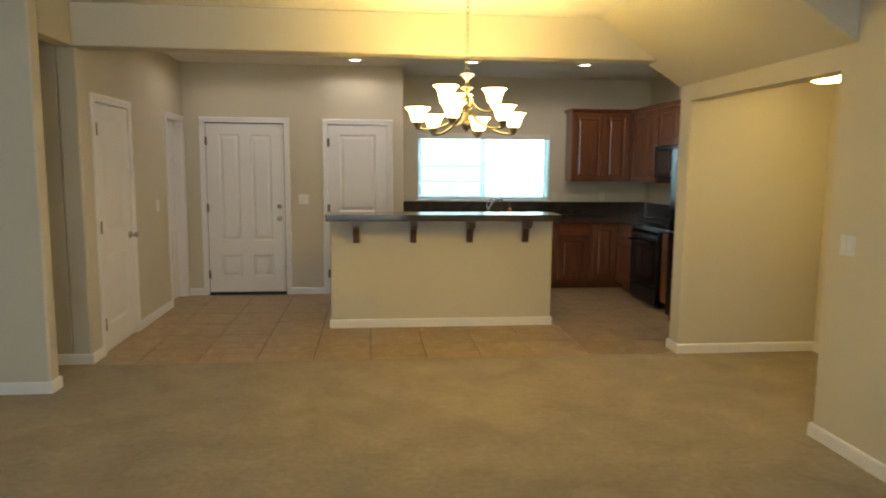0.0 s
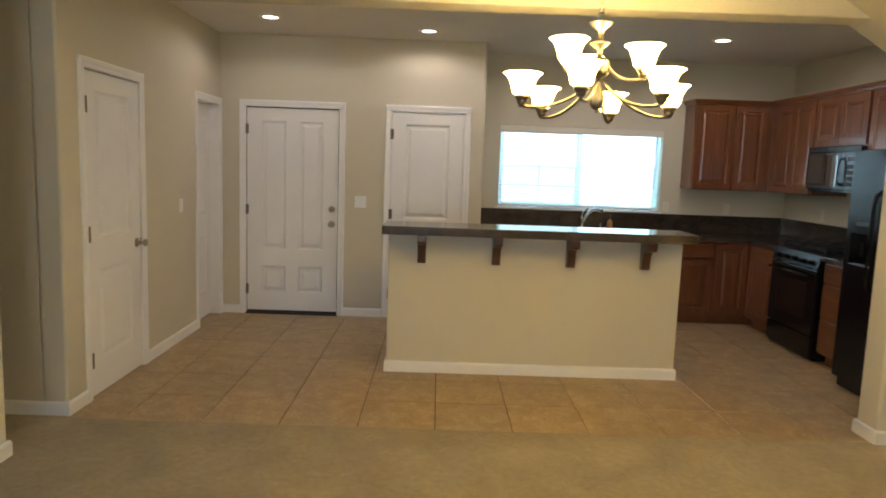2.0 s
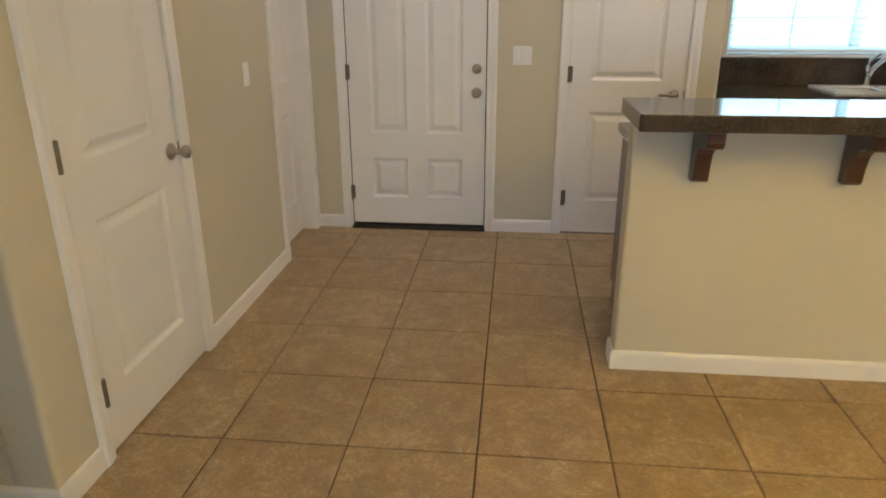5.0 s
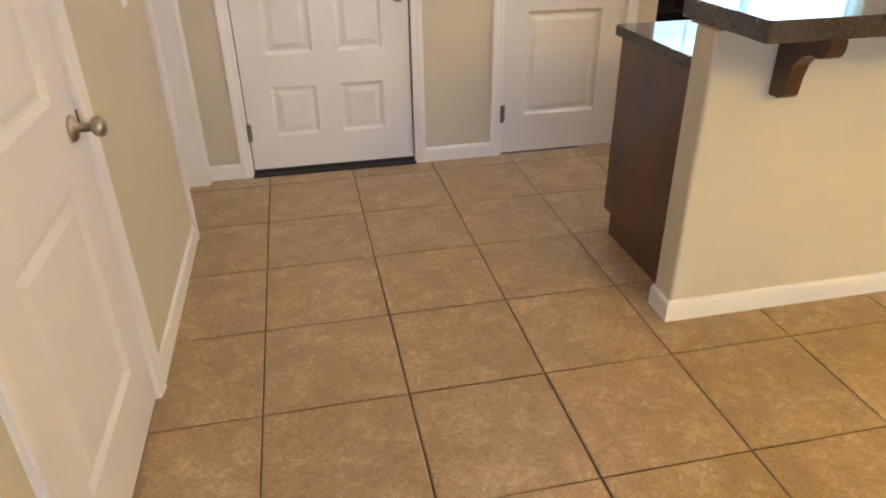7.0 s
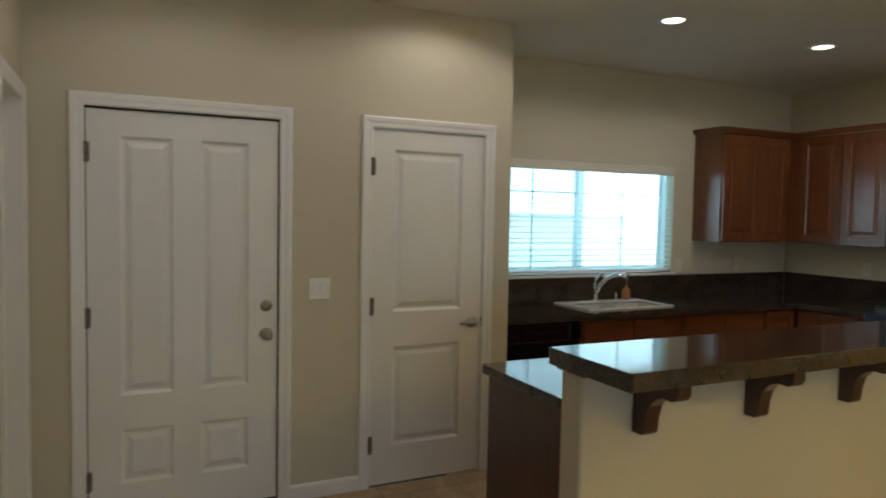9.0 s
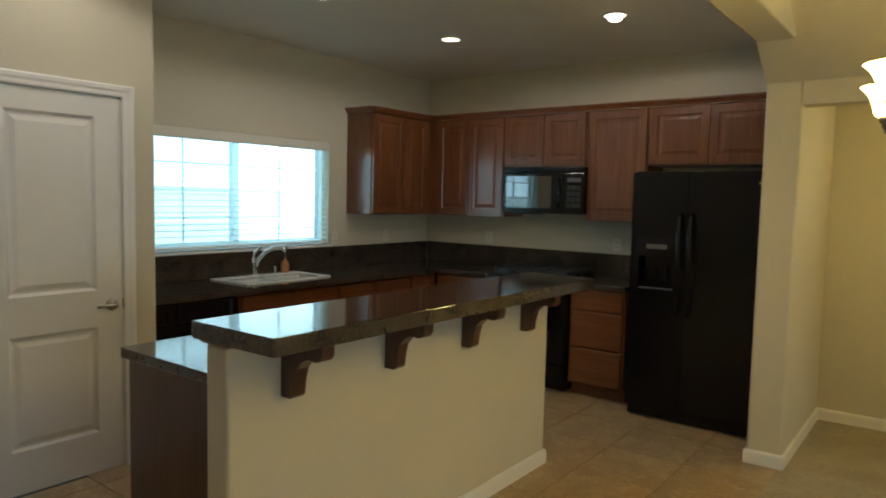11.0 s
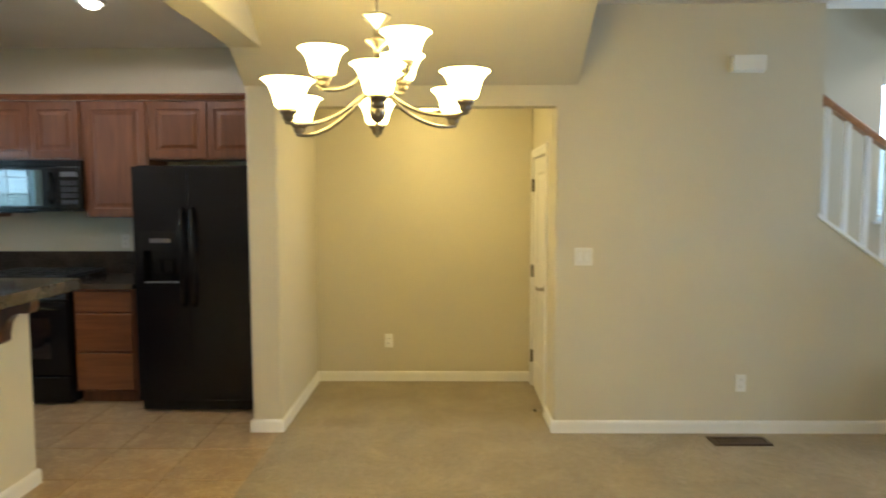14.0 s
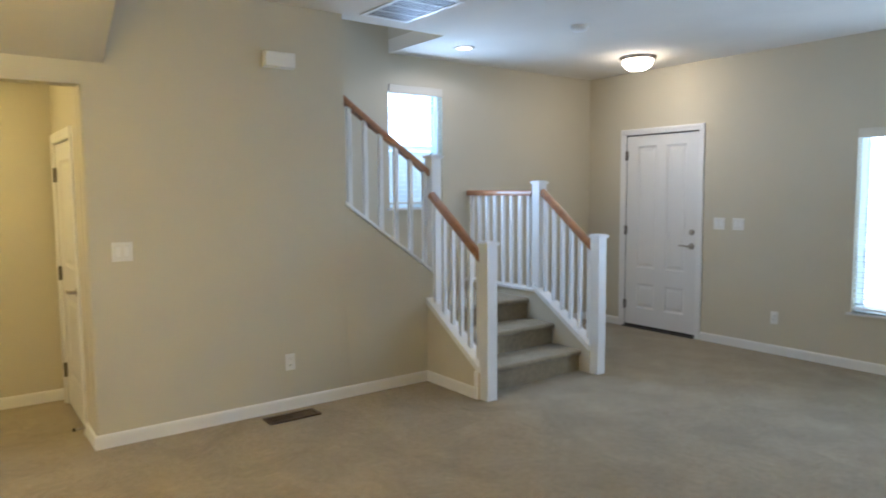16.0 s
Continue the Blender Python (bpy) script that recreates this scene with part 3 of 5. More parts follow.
wall("wall_living_north", "y", LIV_N, HALL_S - LIV_N, XFAR - 0.15, XW, 0, CZ, rounded=(XW,))
wall("wall_over_hall", "x", XW, -0.13, HALL_S, HALL_N, BEAM_Z, CZ)
wall("wall_west_living", "x", XFAR, -0.15, YS, LIV_N, 0, CZ)
wall("wall_west_kitchen", "x", XK, -0.15, HALL_N, YP, 0, CZ, [(CD[0], CD[1], 0, CD[2]), (SD[0], SD[1], 0, SD[2])], rounded=(HALL_N,))
wall("wall_hall_north", "y", HALL_N, 0.12, -3.2, XK - 0.15, 0, CZ)
wall("wall_hall_end", "x", -3.2, -0.12, HALL_S, HALL_N + 0.124, 0, CZ)
wall("wall_north_entry", "y", YP, 0.12, XK - 0.15, 0.80, 0, CZ, [(ED[0], ED[1], 0, ED[2]), (PD[0], PD[1], 0, PD[2])], rounded=(0.80,))
wall("wall_pantry_side", "x", 0.797, -0.10, YP + 0.12, YN, 0, CZ)
wall("wall_north_kitchen", "y", YN, 0.15, 0.697, 4.335, 0, CZ, [WK])
wall("wall_east_kitchen", "x", 4.185, 0.146, -0.92, YN + 0.02, 0, CZ)
wall("wall_fridge_end", "y", -1.112, 0.195, 2.998, 4.335, 0, CZ, rounded=(2.998,))
wall("wall_east", "x", XE, 0.13, -4.56, -1.1125, 0, CZ, [(-2.89, -1.1125, 0, 2.115)], rounded=(-2.89,))
wall("wall_alcove_back", "x", 4.225, 0.12, -3.02, -1.112, 0, CZ)
AD = (3.36, 4.10, 1.85)
wall("wall_alcove_south", "y", -2.89, -0.12, XE + 0.13, 4.225, 0, CZ, [(AD[0], AD[1], 0, AD[2])])
structure(link("ceiling_alcove", slab("z", 2.28, 0.10, XE + 0.13, 4.225, -2.89, -1.112), CEIL), "off-white lowered alcove ceiling", "ceiling")
wall("wall_south", "y", YS, -0.15, XFAR - 0.15, XS + 0.15, 0, CZ, [(FD[0], FD[1], 0, FD[2]), WF, WF2])
wall("wall_stairs_east", "x", XS, 0.15, YS, -3.01, 0, 5.2, [WS])
wall("wall_stairs_end", "y", -3.05, 0.03, XE + 0.13, XS, 0, 5.2)
wall("wall_stairs_upper_west", "x", XE, 0.13, -5.55, -3.02, CZ + 0.12, 5.2)
wall("wall_stairs_upper_south", "y", -5.55, -0.12, XE, XS, CZ + 0.12, 5.2)
structure(link("ceiling_stairwell", slab("z", 5.2, 0.1, XE - 0.05, XS + 0.15, -5.65, -2.95), CEIL), "off-white stairwell ceiling", "ceiling")

# beam and leaning soffit
structure(link("beam", box(XK - 0.03, 2.75, -1.112, -0.917, BEAM_Z, CZ + 0.002, 0.012, 3), PAINT), "beige painted plaster beam", "beam")
structure(link("leaning_soffit", prism([(2.20, CZ + 0.003), (2.9885, 2.245), (2.9885, CZ + 0.003)], "y", -3.02, -0.9175), PAINT), "beige plaster soffit leaning out above the alcove", "soffit")

# skirting
baseboard([(ED[0] - 0.06, YP), (XK, YP), (XK, SD[1] + 0.062)])
baseboard([(XK, SD[0] - 0.06), (XK, CD[1] + 0.06)])
baseboard([(XK, CD[0] - 0.06), (XK, HALL_N), (-3.19, HALL_N)])
baseboard([(-3.19, HALL_S), (XW, HALL_S), (XW, LIV_N), (XFAR, LIV_N), (XFAR, YS), (FD[0] - 0.06, YS)])
baseboard([(PD[0] - 0.06, YP), (ED[1] + 0.06, YP)])
baseboard([(0.80, 1.86), (0.80, YP), (PD[1] + 0.06, YP)])
baseboard([(2.393, -5.268), (XE, -5.268), (XE, -2.89), (AD[0] - 0.06, -2.89)])
baseboard([(AD[1] + 0.06, -2.89), (4.225, -2.89), (4.225, -1.112), (2.998, -1.112), (2.998, -0.917), (3.36, -0.917)])
baseboard([(FD[1] + 0.06, YS), (XS, YS), (XS, -6.56)])

# doors
door_set("door_entry", "closed white panelled steel entry door with nickel knob and deadbolt", ED[1] - ED[0], ED[2], pose(ED[0], YP, 0), six_panel(0.9, 2.03), "left", 0.925, 0, 1.075, 0.012, True)
door_set("door_pantry", "closed white two-panel pantry door with a lever handle", PD[1] - PD[0], PD[2], pose(PD[0], YP, 0), two_panel(0.70, 2.03), "left", 0.925, -0.10, None, 0.004)
door_set("door_closet", "closed white two-panel closet door with a nickel knob", CD[1] - CD[0], CD[2], pose(XK, CD[0], 0, 0, 0, 90), two_panel(0.74, 2.03), "left", 0.925, 0, None, 0.004)
door_set("door_side", "closed white two-panel door set deep in its jamb", SD[1] - SD[0], SD[2], pose(XK, SD[0], 0, 0, 0, 90), two_panel(0.575, 2.03), "", None, 0, None, 0.085, latch=0.98)
door_set("door_front", "closed white six-panel front door with lever and deadbolt", FD[1] - FD[0], FD[2], pose(FD[1], YS, 0, 0, 0, 180), six_panel(0.875, 2.065), "left", 0.93, -0.11, 1.07, 0.012, True)
door_set("door_alcove", "closed white panelled door in the alcove with a lever", AD[1] - AD[0], AD[2], pose(AD[1], -2.89, 0, 0, 0, 180), two_panel(0.72, 1.82), "left", 0.886, -0.10, None, 0.004)

# ---- windows and blinds ----


def window_set(name, label, w, h, m, glow, cols=4, rows=4, blind_drop=1.0, sill=True, deep=0.15, slats=True, hung=False, screen=False):
    """Local x along the wall, z up from the opening's sill, room at -y; opening from x=0..w, z=0..h."""
    root = thing(name, label, "window", m=m)
    root["kind"] = "structure"
    fb = bmesh.new()
    y0, y1 = deep - 0.07, deep - 0.01
    for a in ((0, 0.045, 0, h), (w - 0.045, w, 0, h), (0.045, w - 0.045, 0, 0.045), (0.045, w - 0.045, h - 0.045, h), (0.045, w - 0.045, h / 2 - 0.025, h / 2 + 0.025) if hung else (w / 2 - 0.03, w / 2 + 0.03, 0.045, h - 0.045)):
        add_box(fb, a[0], a[1], y0, y1, a[2], a[3], 0.004, 1)
    fr = part("window_frame", fb, SLAT, root, "white vinyl sliding frame")
    for side in (0, 1):
        x0, x1 = (0.045, w / 2 - 0.03) if side == 0 else (w / 2 + 0.03, w - 0.045)
        z0, z1 = 0.045, h - 0.045
        if hung:
            x0, x1 = 0.045, w - 0.045
            z0, z1 = (0.045, h / 2 - 0.025) if side == 0 else (h / 2 + 0.025, h - 0.045)
        pn = part("pane", box(x0, x1, deep - 0.045, deep - 0.041, z0, z1), PANE, fr)
        if side == 0 and screen:
            part("insect_screen", box(x0, x1, deep - 0.020, deep - 0.0185, z0, z1), SCREEN, fr, "grey fly screen")
        pn.visible_shadow = False
        for k in range(1, cols // 2):
            xx = x0 + (x1 - x0) * k / (cols // 2)
            part("muntin", box(xx - 0.0045, xx + 0.0045, deep - 0.050, deep - 0.034, 0.045, h - 0.045, 0.002, 1), SLAT, fr)
        for k in range(1, rows):
            zz = 0.045 + (h - 0.09) * k / rows
            part("muntin", box(x0, x1, deep - 0.053, deep - 0.036, zz - 0.0045, zz + 0.0045, 0.002, 1), SLAT, fr)
    if sill:
        part("window_sill", box(-0.03, w + 0.03, -0.025, y0, -0.02, 0.0, 0.005), TRIM, root, "white painted window sill")
    if slats:
        bl = thing("window_blind", "white horizontal slat blind lowered in the window", "blind", m=m)
        part("valance", box(0.003, w - 0.003, -0.012, 0.006, h - 0.078, h - 0.003, 0.004), VALANCE, bl, "white moulded blind valance")
        part("headrail", box(0.006, w - 0.006, 0.007, 0.06, h - 0.055, h - 0.004, 0.004), PLASTIC, bl, "white blind headrail")
        pitch, wd, tilt = 0.044, 0.048, radians(2)
        z = h - 0.075
        zend = h * (1 - blind_drop) + 0.035
        sl = bmesh.new()
        c, s = math.cos(tilt), math.sin(tilt)
        for a, t in ((-0.5, 0.0), (-0.25, 0.0011), (0.0, 0.0015), (0.25, 0.0011), (0.5, 0.0)):
            for x in (0.008, w - 0.008):
                sl.verts.new((x, 0.034 + a * wd * c - t * s, a * wd * s + t * c))
        sl.verts.ensure_lookup_table()
        for k in range(4):
            sl.faces.new((sl.verts[2 * k], sl.verts[2 * k + 1], sl.verts[2 * k + 3], sl.verts[2 * k + 2]))
        ex = bmesh.ops.extrude_face_region(sl, geom=sl.faces[:])
        for v in ex["geom"]:
            if isinstance(v, bmesh.types.BMVert):
                v.co.z -= 0.0014
        first = None
        while z > zend:
            if first is None:
                first = part("slat", sl, SLAT, bl)
                o = first
            else:
                o = new("slat", first.data)
                o.parent = bl
            o.location = (0, 0, z)
            z -= pitch
        part("bottom_rail", box(0.008, w - 0.008, 0.012, 0.056, z - 0.005, z + 0.017, 0.004), PLASTIC, bl)
        for fx in (0.12, 0.5, 0.88):
            part("ladder_cord", box(w * fx - 0.0012, w * fx + 0.0012, 0.0075, 0.009, z, h - 0.05), PLASTIC, bl)
        part("tilt_wand", cyl((w - 0.06, 0.0, h - 0.06), (w - 0.06, -0.004, h * 0.35), 0.004, n=8), PLASTIC, bl)
    gl = link("backdrop", box(-1.6, w + 1.6, deep + 0.8, deep + 0.82, -0.7, h + 0.9), glow)
    gl.matrix_world = m
    structure(gl, "bright overcast daylight outside the window", "backdrop")
    return root


window_set("window_kitchen", "wide white sliding window above the sink, overexposed by daylight", WK[1] - WK[0], WK[3] - WK[2], pose(WK[0], YN, WK[2]), SKYGLOW, 4, 4, screen=True)
# neighbouring walls as glowing panels, the daylight on them put in as emission
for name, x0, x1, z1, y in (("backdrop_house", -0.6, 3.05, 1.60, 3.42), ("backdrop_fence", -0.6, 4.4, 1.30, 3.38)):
    structure(link(name, box(x0, x1, y, y + 0.02, 0.42, z1), HOUSEGLOW), "glowing backdrop panel standing for a pale neighbouring wall in daylight", "backdrop")
structure(link("backdrop_house", box(4.86, 4.88, -8.0, -4.6, 0.5, 1.93), STAIRHOUSE), "glowing backdrop panel standing for a neighbouring wall in pale blue daylight", "backdrop")
window_set("window_stairs", "narrow white window over the stair landing", WS[1] - WS[0], WS[3] - WS[2], pose(XS, WS[1], WS[2], 0, 0, -90), SKYGLOWS, 2, 0, 0.99, hung=True, screen=True)
window_set("window_front", "tall white window beside the front door", WF[1] - WF[0], WF[3] - WF[2], pose(WF[1], YS, WF[2], 0, 0, 180), SKYGLOWF, 4, 4)
# unseen window, added to bring more daylight into the room's west part
window_set("window_added_west", "unseen tall white window added in the west part of the front wall", WF2[1] - WF2[0], WF2[3] - WF2[2], pose(WF2[1], YS, WF2[2], 0, 0, 180), SKYGLOWF, 4, 4)

# ---- stairs ----
NOSE = (2.425, 2.735, 3.045)
RISE = 0.18
SY0, SY1 = -6.468, -5.31


def carpet_step(name, x0, x1, y0, y1, z, axis="x"):
    """One carpeted step with a rounded nosing towards -x (or -y)."""
    n = 6
    prof = [(x1, 0.0), (x0 + 0.025, 0.0), (x0 + 0.025, z - 0.045)]
    for k in range(n + 1):
        a = -math.pi / 2 - math.pi * k / n
        prof.append((x0 + 0.022 + 0.022 * math.cos(a), z - 0.022 + 0.022 * math.sin(a)))
    prof.append((x1, z))
    bm = prism(prof, "y" if axis == "x" else "x", y0, y1)
    return bm


stairs = thing("staircase", "carpeted stairs turning at a landing, with white balusters and oak rails", "stairs")
stairs["kind"] = "structure"
part("step", carpet_step("step", NOSE[0], NOSE[1] + 0.06, SY0 + 0.0, SY1 - 0.05, RISE), CARPET, stairs)
part("step", carpet_step("step", NOSE[1], NOSE[2] + 0.06, SY0 + 0.0, SY1 - 0.05, 2 * RISE), CARPET, stairs)
part("landing", carpet_step("landing", NOSE[2], XS, SY0 - 0.03, SY1, 3 * RISE), CARPET, stairs, "carpeted stair landing")
for k in range(8):
    y0 = -5.36 + 0.262 * k
    part("step", carpet_step("step", y0, y0 + 0.30, XE + 0.13, XS, (4 + k) * RISE, "y"), CARPET, stairs)
# panels under the lower rails
part("stair_panel", prism([(2.355, 0), (XE, 0), (XE, 0.625), (2.355, 0.205)], "y", -5.268, -5.268 - 0.095), PAINT, stairs, "beige plaster panel under the rail")
part("stair_panel", prism([(2.345, 0), (XE, 0), (XE, 0.625), (2.345, 0.20)], "y", SY0 - 0.05, SY0 + 0.04), PAINT, stairs)
part("stair_panel", prism([(XE, 0), (XS, 0), (XS, 0.60), (XE, 0.60)], "y", SY0 - 0.05, SY0 + 0.04), PAINT, stairs)
part("rail_cap", prism([(2.35, 0.195), (XE, 0.618), (XE, 0.668), (2.35, 0.245)], "y", -5.255, -5.255 - 0.122, 0.004), RAILW, stairs)
part("stair_skirt", box(2.362, 2.392, -5.2555, -5.2675, 0.0, 0.205, 0.002), RAILW, stairs, "white corner board beside the newel")
part("rail_cap", prism([(2.34, 0.19), (XE, 0.618), (XE, 0.668), (2.34, 0.24)], "y", SY0 - 0.064, SY0 + 0.054, 0.004), RAILW, stairs)
part("rail_cap", box(XE + 0.001, XS, SY0 - 0.064, SY0 + 0.054, 0.60, 0.628, 0.004), RAILW, stairs)
part("knee_wall", prism([(-4.5605, 0), (-5.36, 0), (-5.36, 0.83), (-4.5605, 1.405)], "x", XE, XE + 0.13), PAINT, stairs, "beige sloping wall under the balusters")
part("rail_cap", prism([(-4.556, 1.41), (-5.375, 0.82), (-5.375, 0.85), (-4.556, 1.44)], "x", XE - 0.014, XE + 0.145, 0.004), RAILW, stairs)


def newel(x, y, z0, z1):
    w = 0.046
    nw = part("newel_post", box(x - w, x + w, y - w, y + w, z0, z1 - 0.028, 0.004), RAILW, stairs, "square white newel post")
    part("newel_cap", box(x - w - 0.014, x + w + 0.014, y - w - 0.014, y + w + 0.014, z1 - 0.028, z1 - 0.008, 0.005), RAILW, nw)
    part("newel_top", box(x - w - 0.004, x + w + 0.004, y - w - 0.004, y + w + 0.004, z1 - 0.008, z1, 0.003), RAILW, nw)


N1, N2 = (2.317, -5.325), (2.307, -6.484)
N3, NL = (2.992, -6.492), (3.040, -5.372)
newel(*N1, 0, 1.145)
newel(*N2, 0, 1.145)
newel(*N3, 0.54, 1.585)
newel(*NL, 0.54, 1.785)


def handrail(a, b, label="varnished oak handrail"):
    """An oak handrail of rounded section from a to b."""
    a, b = Vector(a), Vector(b)
    d = (b - a).normalized()
    side = d.cross(Vector((0, 0, 1))).normalized()
    up = side.cross(d)
    sec = [(-0.028, -0.022), (0.028, -0.022), (0.031, -0.004), (0.029, 0.016), (0.016, 0.028), (-0.016, 0.028), (-0.029, 0.016), (-0.031, -0.004)]
    bm = bmesh.new()
    rings = [[bm.verts.new(p + side * u + up * v) for u, v in sec] for p in (a, b)]
    n = len(sec)
    for k in range(n):
        bm.faces.new((rings[0][k], rings[0][(k + 1) % n], rings[1][(k + 1) % n], rings[1][k]))
    bm.faces.new(rings[0])
    bm.faces.new(rings[1])
    return part("handrail", bm, OAK, stairs, label, False)


def balusters(a, b, drop_a, drop_b, count):
    """Square white balusters under a rail from a to b, down to heights drop_a and drop_b."""
    a, b = Vector(a), Vector(b)
    for k in range(count):
        f = (k + 0.5) / count
        p = a.lerp(b, f)
        z = drop_a + (drop_b - drop_a) * f
        w = 0.0165
        part("baluster", box(p.x - w, p.x + w, p.y - w, p.y + w, z - 0.012, p.z - 0.012, 0.002, 1), RAILW, stairs)


r1a, r1b = (N1[0] + 0.04, -5.32, 1.0), (XE + 0.0, -5.32, 1.472)
handrail(r1a, r1b)
balusters(r1a, r1b, 0.255, 0.665, 6)
r2a, r2b = (N2[0] + 0.04, -6.484, 1.02), (N3[0] - 0.04, -6.488, 1.49)
handrail(r2a, r2b)
balusters(r2a, r2b, 0.25, 0.655, 6)
r3a, r3b = (N3[0] + 0.046, SY0, 1.475), (XS, SY0, 1.475)
handrail(r3a, r3b)
balusters(r3a, r3b, 0.625, 0.625, 8)
r4a, r4b = (XE + 0.065, -5.36, 1.622), (XE + 0.065, -4.565, 2.176)
handrail(r4a, r4b)
balusters(r4a, r4b, 0.87, 1.42, 6)

# ---- kitchen cabinets ----


def raised_door(w, h, m, parent, mat=None):
    """A cabinet door with a raised panel, x along the front, facing -y."""
    fr = 0.056
    ob = part("cabinet_door", panelled(w, h, 0.02, [(fr, w - fr, fr, h - fr)], (0.006, 0.014, 0.022), (-0.008, 0.0, 0.007)), mat or CHERRY, parent, "raised-panel cherry door")
    ob.matrix_local = m
    return ob


def cabinet(name, label, w, h, d, m, doors, drawers=(), toe=False, group="cherry kitchen cabinets"):
    """A cabinet unit, front at y=0 facing -y, going back to y=d; doors as (x0, x1, z0, z1)."""
    root = thing(name, label, "cabinet", group, m)
    b = bmesh.new()
    z0 = 0.10 if toe else 0.0
    add_box(b, 0, w, 0.021, d, z0, h, 0.001, 1)
    if toe:
        add_box(b, 0, w, 0.09, d, 0.0, z0)
    part("body", b, CHERRY, root)
    for x0, x1, a, c in doors:
        raised_door(x1 - x0, c - a, pose(x0, 0.0, a), root)
    for x0, x1, a, c in drawers:
        dr = part("drawer_front", box(x0, x1, 0.0, 0.02, a, c, 0.005), CHERRYH, root, "flat cherry drawer front")
    return root


UT, UB, SHORTB = 2.275, 1.388, 1.828
# over the counter under the window wall
cabinet("wall_cabinet", "cherry wall cabinet with two raised-panel doors beside the window", 0.8205, UT - UB, 0.313, pose(3.02, 2.210, UB), [(0.012, 0.420, 0.012, UT - UB - 0.012), (0.426, 0.755, 0.012, UT - UB - 0.012)])
# along the east wall; local x runs towards -y
EW = 3.82


def east(y, z=0.0, x=None):
    return pose(EW if x is None else x, y, z, 0, 0, -90)


cabinet("wall_cabinet", "cherry wall cabinet in the corner with two raised-panel doors", 0.855, UT - UB, 0.36, east(2.236, UB), [(0.118, 0.475, 0.012, UT - UB - 0.012), (0.481, 0.845, 0.012, UT - UB - 0.012)])
cabinet("wall_cabinet", "short cherry wall cabinet above the microwave", 0.795, UT - SHORTB, 0.36, east(1.379, SHORTB), [(0.012, 0.388, 0.012, UT - SHORTB - 0.012), (0.396, 0.773, 0.012, UT - SHORTB - 0.012)])
cabinet("wall_cabinet", "tall cherry wall cabinet with one raised-panel door", 0.50, UT - UB, 0.36, east(0.582, UB), [(0.012, 0.488, 0.012, UT - UB - 0.012)])
cabinet("wall_cabinet", "short cherry wall cabinet above the refrigerator", 0.99, UT - SHORTB, 0.36, east(0.080, SHORTB), [(0.012, 0.452, 0.012, UT - SHORTB - 0.012), (0.458, 0.90, 0.012, UT - SHORTB - 0.012)])
crown = link("crown_moulding", sweep([(3.02, YN), (3.02, 2.210), (EW, 2.210), (EW, -0.915)], [(o, UT + z) for o, z in [(0.0, 0.0), (-0.010, 0.0), (-0.014, 0.012), (-0.030, 0.034), (-0.030, 0.046), (0.0, 0.046)]]), CHERRY)
tagged(crown, "cherry crown moulding on top of the wall cabinets", "moulding")
top = link("cabinet_top", slab("z", UT + 0.002, 0.012, 3.025, 4.18, 2.215, YN - 0.002), CHERRY)
tagged(top, "cherry top panel of the corner wall cabinets", "panel")

# base units under the window; front at y = 1.90
BY, BX = 1.925, 3.56
BH = 0.872
sc = cabinet("base_cabinet", "cherry sink cabinet with a false drawer front and two doors", 0.90, 0.735, YN - BY, pose(1.455, BY, 0), [(0.02, 0.446, 0.12, 0.68), (0.454, 0.88, 0.12, 0.68)], [(0.02, 0.446, 0.70, 0.85), (0.454, 0.88, 0.70, 0.85)], True)
part("front_rail", box(0.0, 0.90, 0.021, 0.05, 0.7355, BH), CHERRYH, sc)
for sx in (0.0, 0.882):
    part("side_panel", box(sx, sx + 0.018, 0.0505, YN - BY, 0.7355, BH), CHERRY, sc)
cabinet("base_cabinet", "cherry base cabinet with drawers over doors", 0.86, BH, YN - BY, pose(2.358, BY, 0), [(0.02, 0.425, 0.12, 0.68), (0.435, 0.84, 0.12, 0.68)], [(0.02, 0.425, 0.70, 0.85), (0.435, 0.84, 0.70, 0.85)], True)
cabinet("base_cabinet", "cherry corner base cabinet beside the range", 0.96, BH, YN - BY, pose(3.222, BY, 0), [(0.02, 0.34, 0.12, 0.85)], [], True)
cabinet("base_cabinet", "narrow cherry base cabinet between corner and range", 0.56, BH, 0.61, east(1.91, 0, BX), [(0.02, 0.54, 0.12, 0.68)], [(0.02, 0.54, 0.70, 0.85)], True)
cabinet("drawer_cabinet", "cherry base cabinet with three drawers", 0.465, BH, 0.61, east(0.566, 0, BX), [], [(0.014, 0.441, 0.70, 0.855), (0.014, 0.441, 0.405, 0.685), (0.014, 0.441, 0.115, 0.39)], True)

# dishwasher
dw = thing("dishwasher", "black built-in dishwasher under the counter", "dishwasher", m=pose(0.83, BY - 0.015, 0))
part("body", box(0.0, 0.60, 0.03, 0.58, 0.02, 0.868), BLACK, dw)
part("door", box(0.004, 0.596, 0.0, 0.03, 0.12, 0.74, 0.004), BLACK, dw)
part("control_panel", box(0.004, 0.596, -0.012, 0.03, 0.745, 0.866, 0.008), BLACKG, dw)
part("toe_panel", box(0.01, 0.59, 0.05, 0.07, 0.0, 0.11), BLACK, dw)

# worktops
def worktop(name, label, poly, z0, z1, bevel=0.006):
    bm = prism(poly, "z", z0, z1, bevel)
    return tagged(link(name, bm, STONE), label, "worktop")


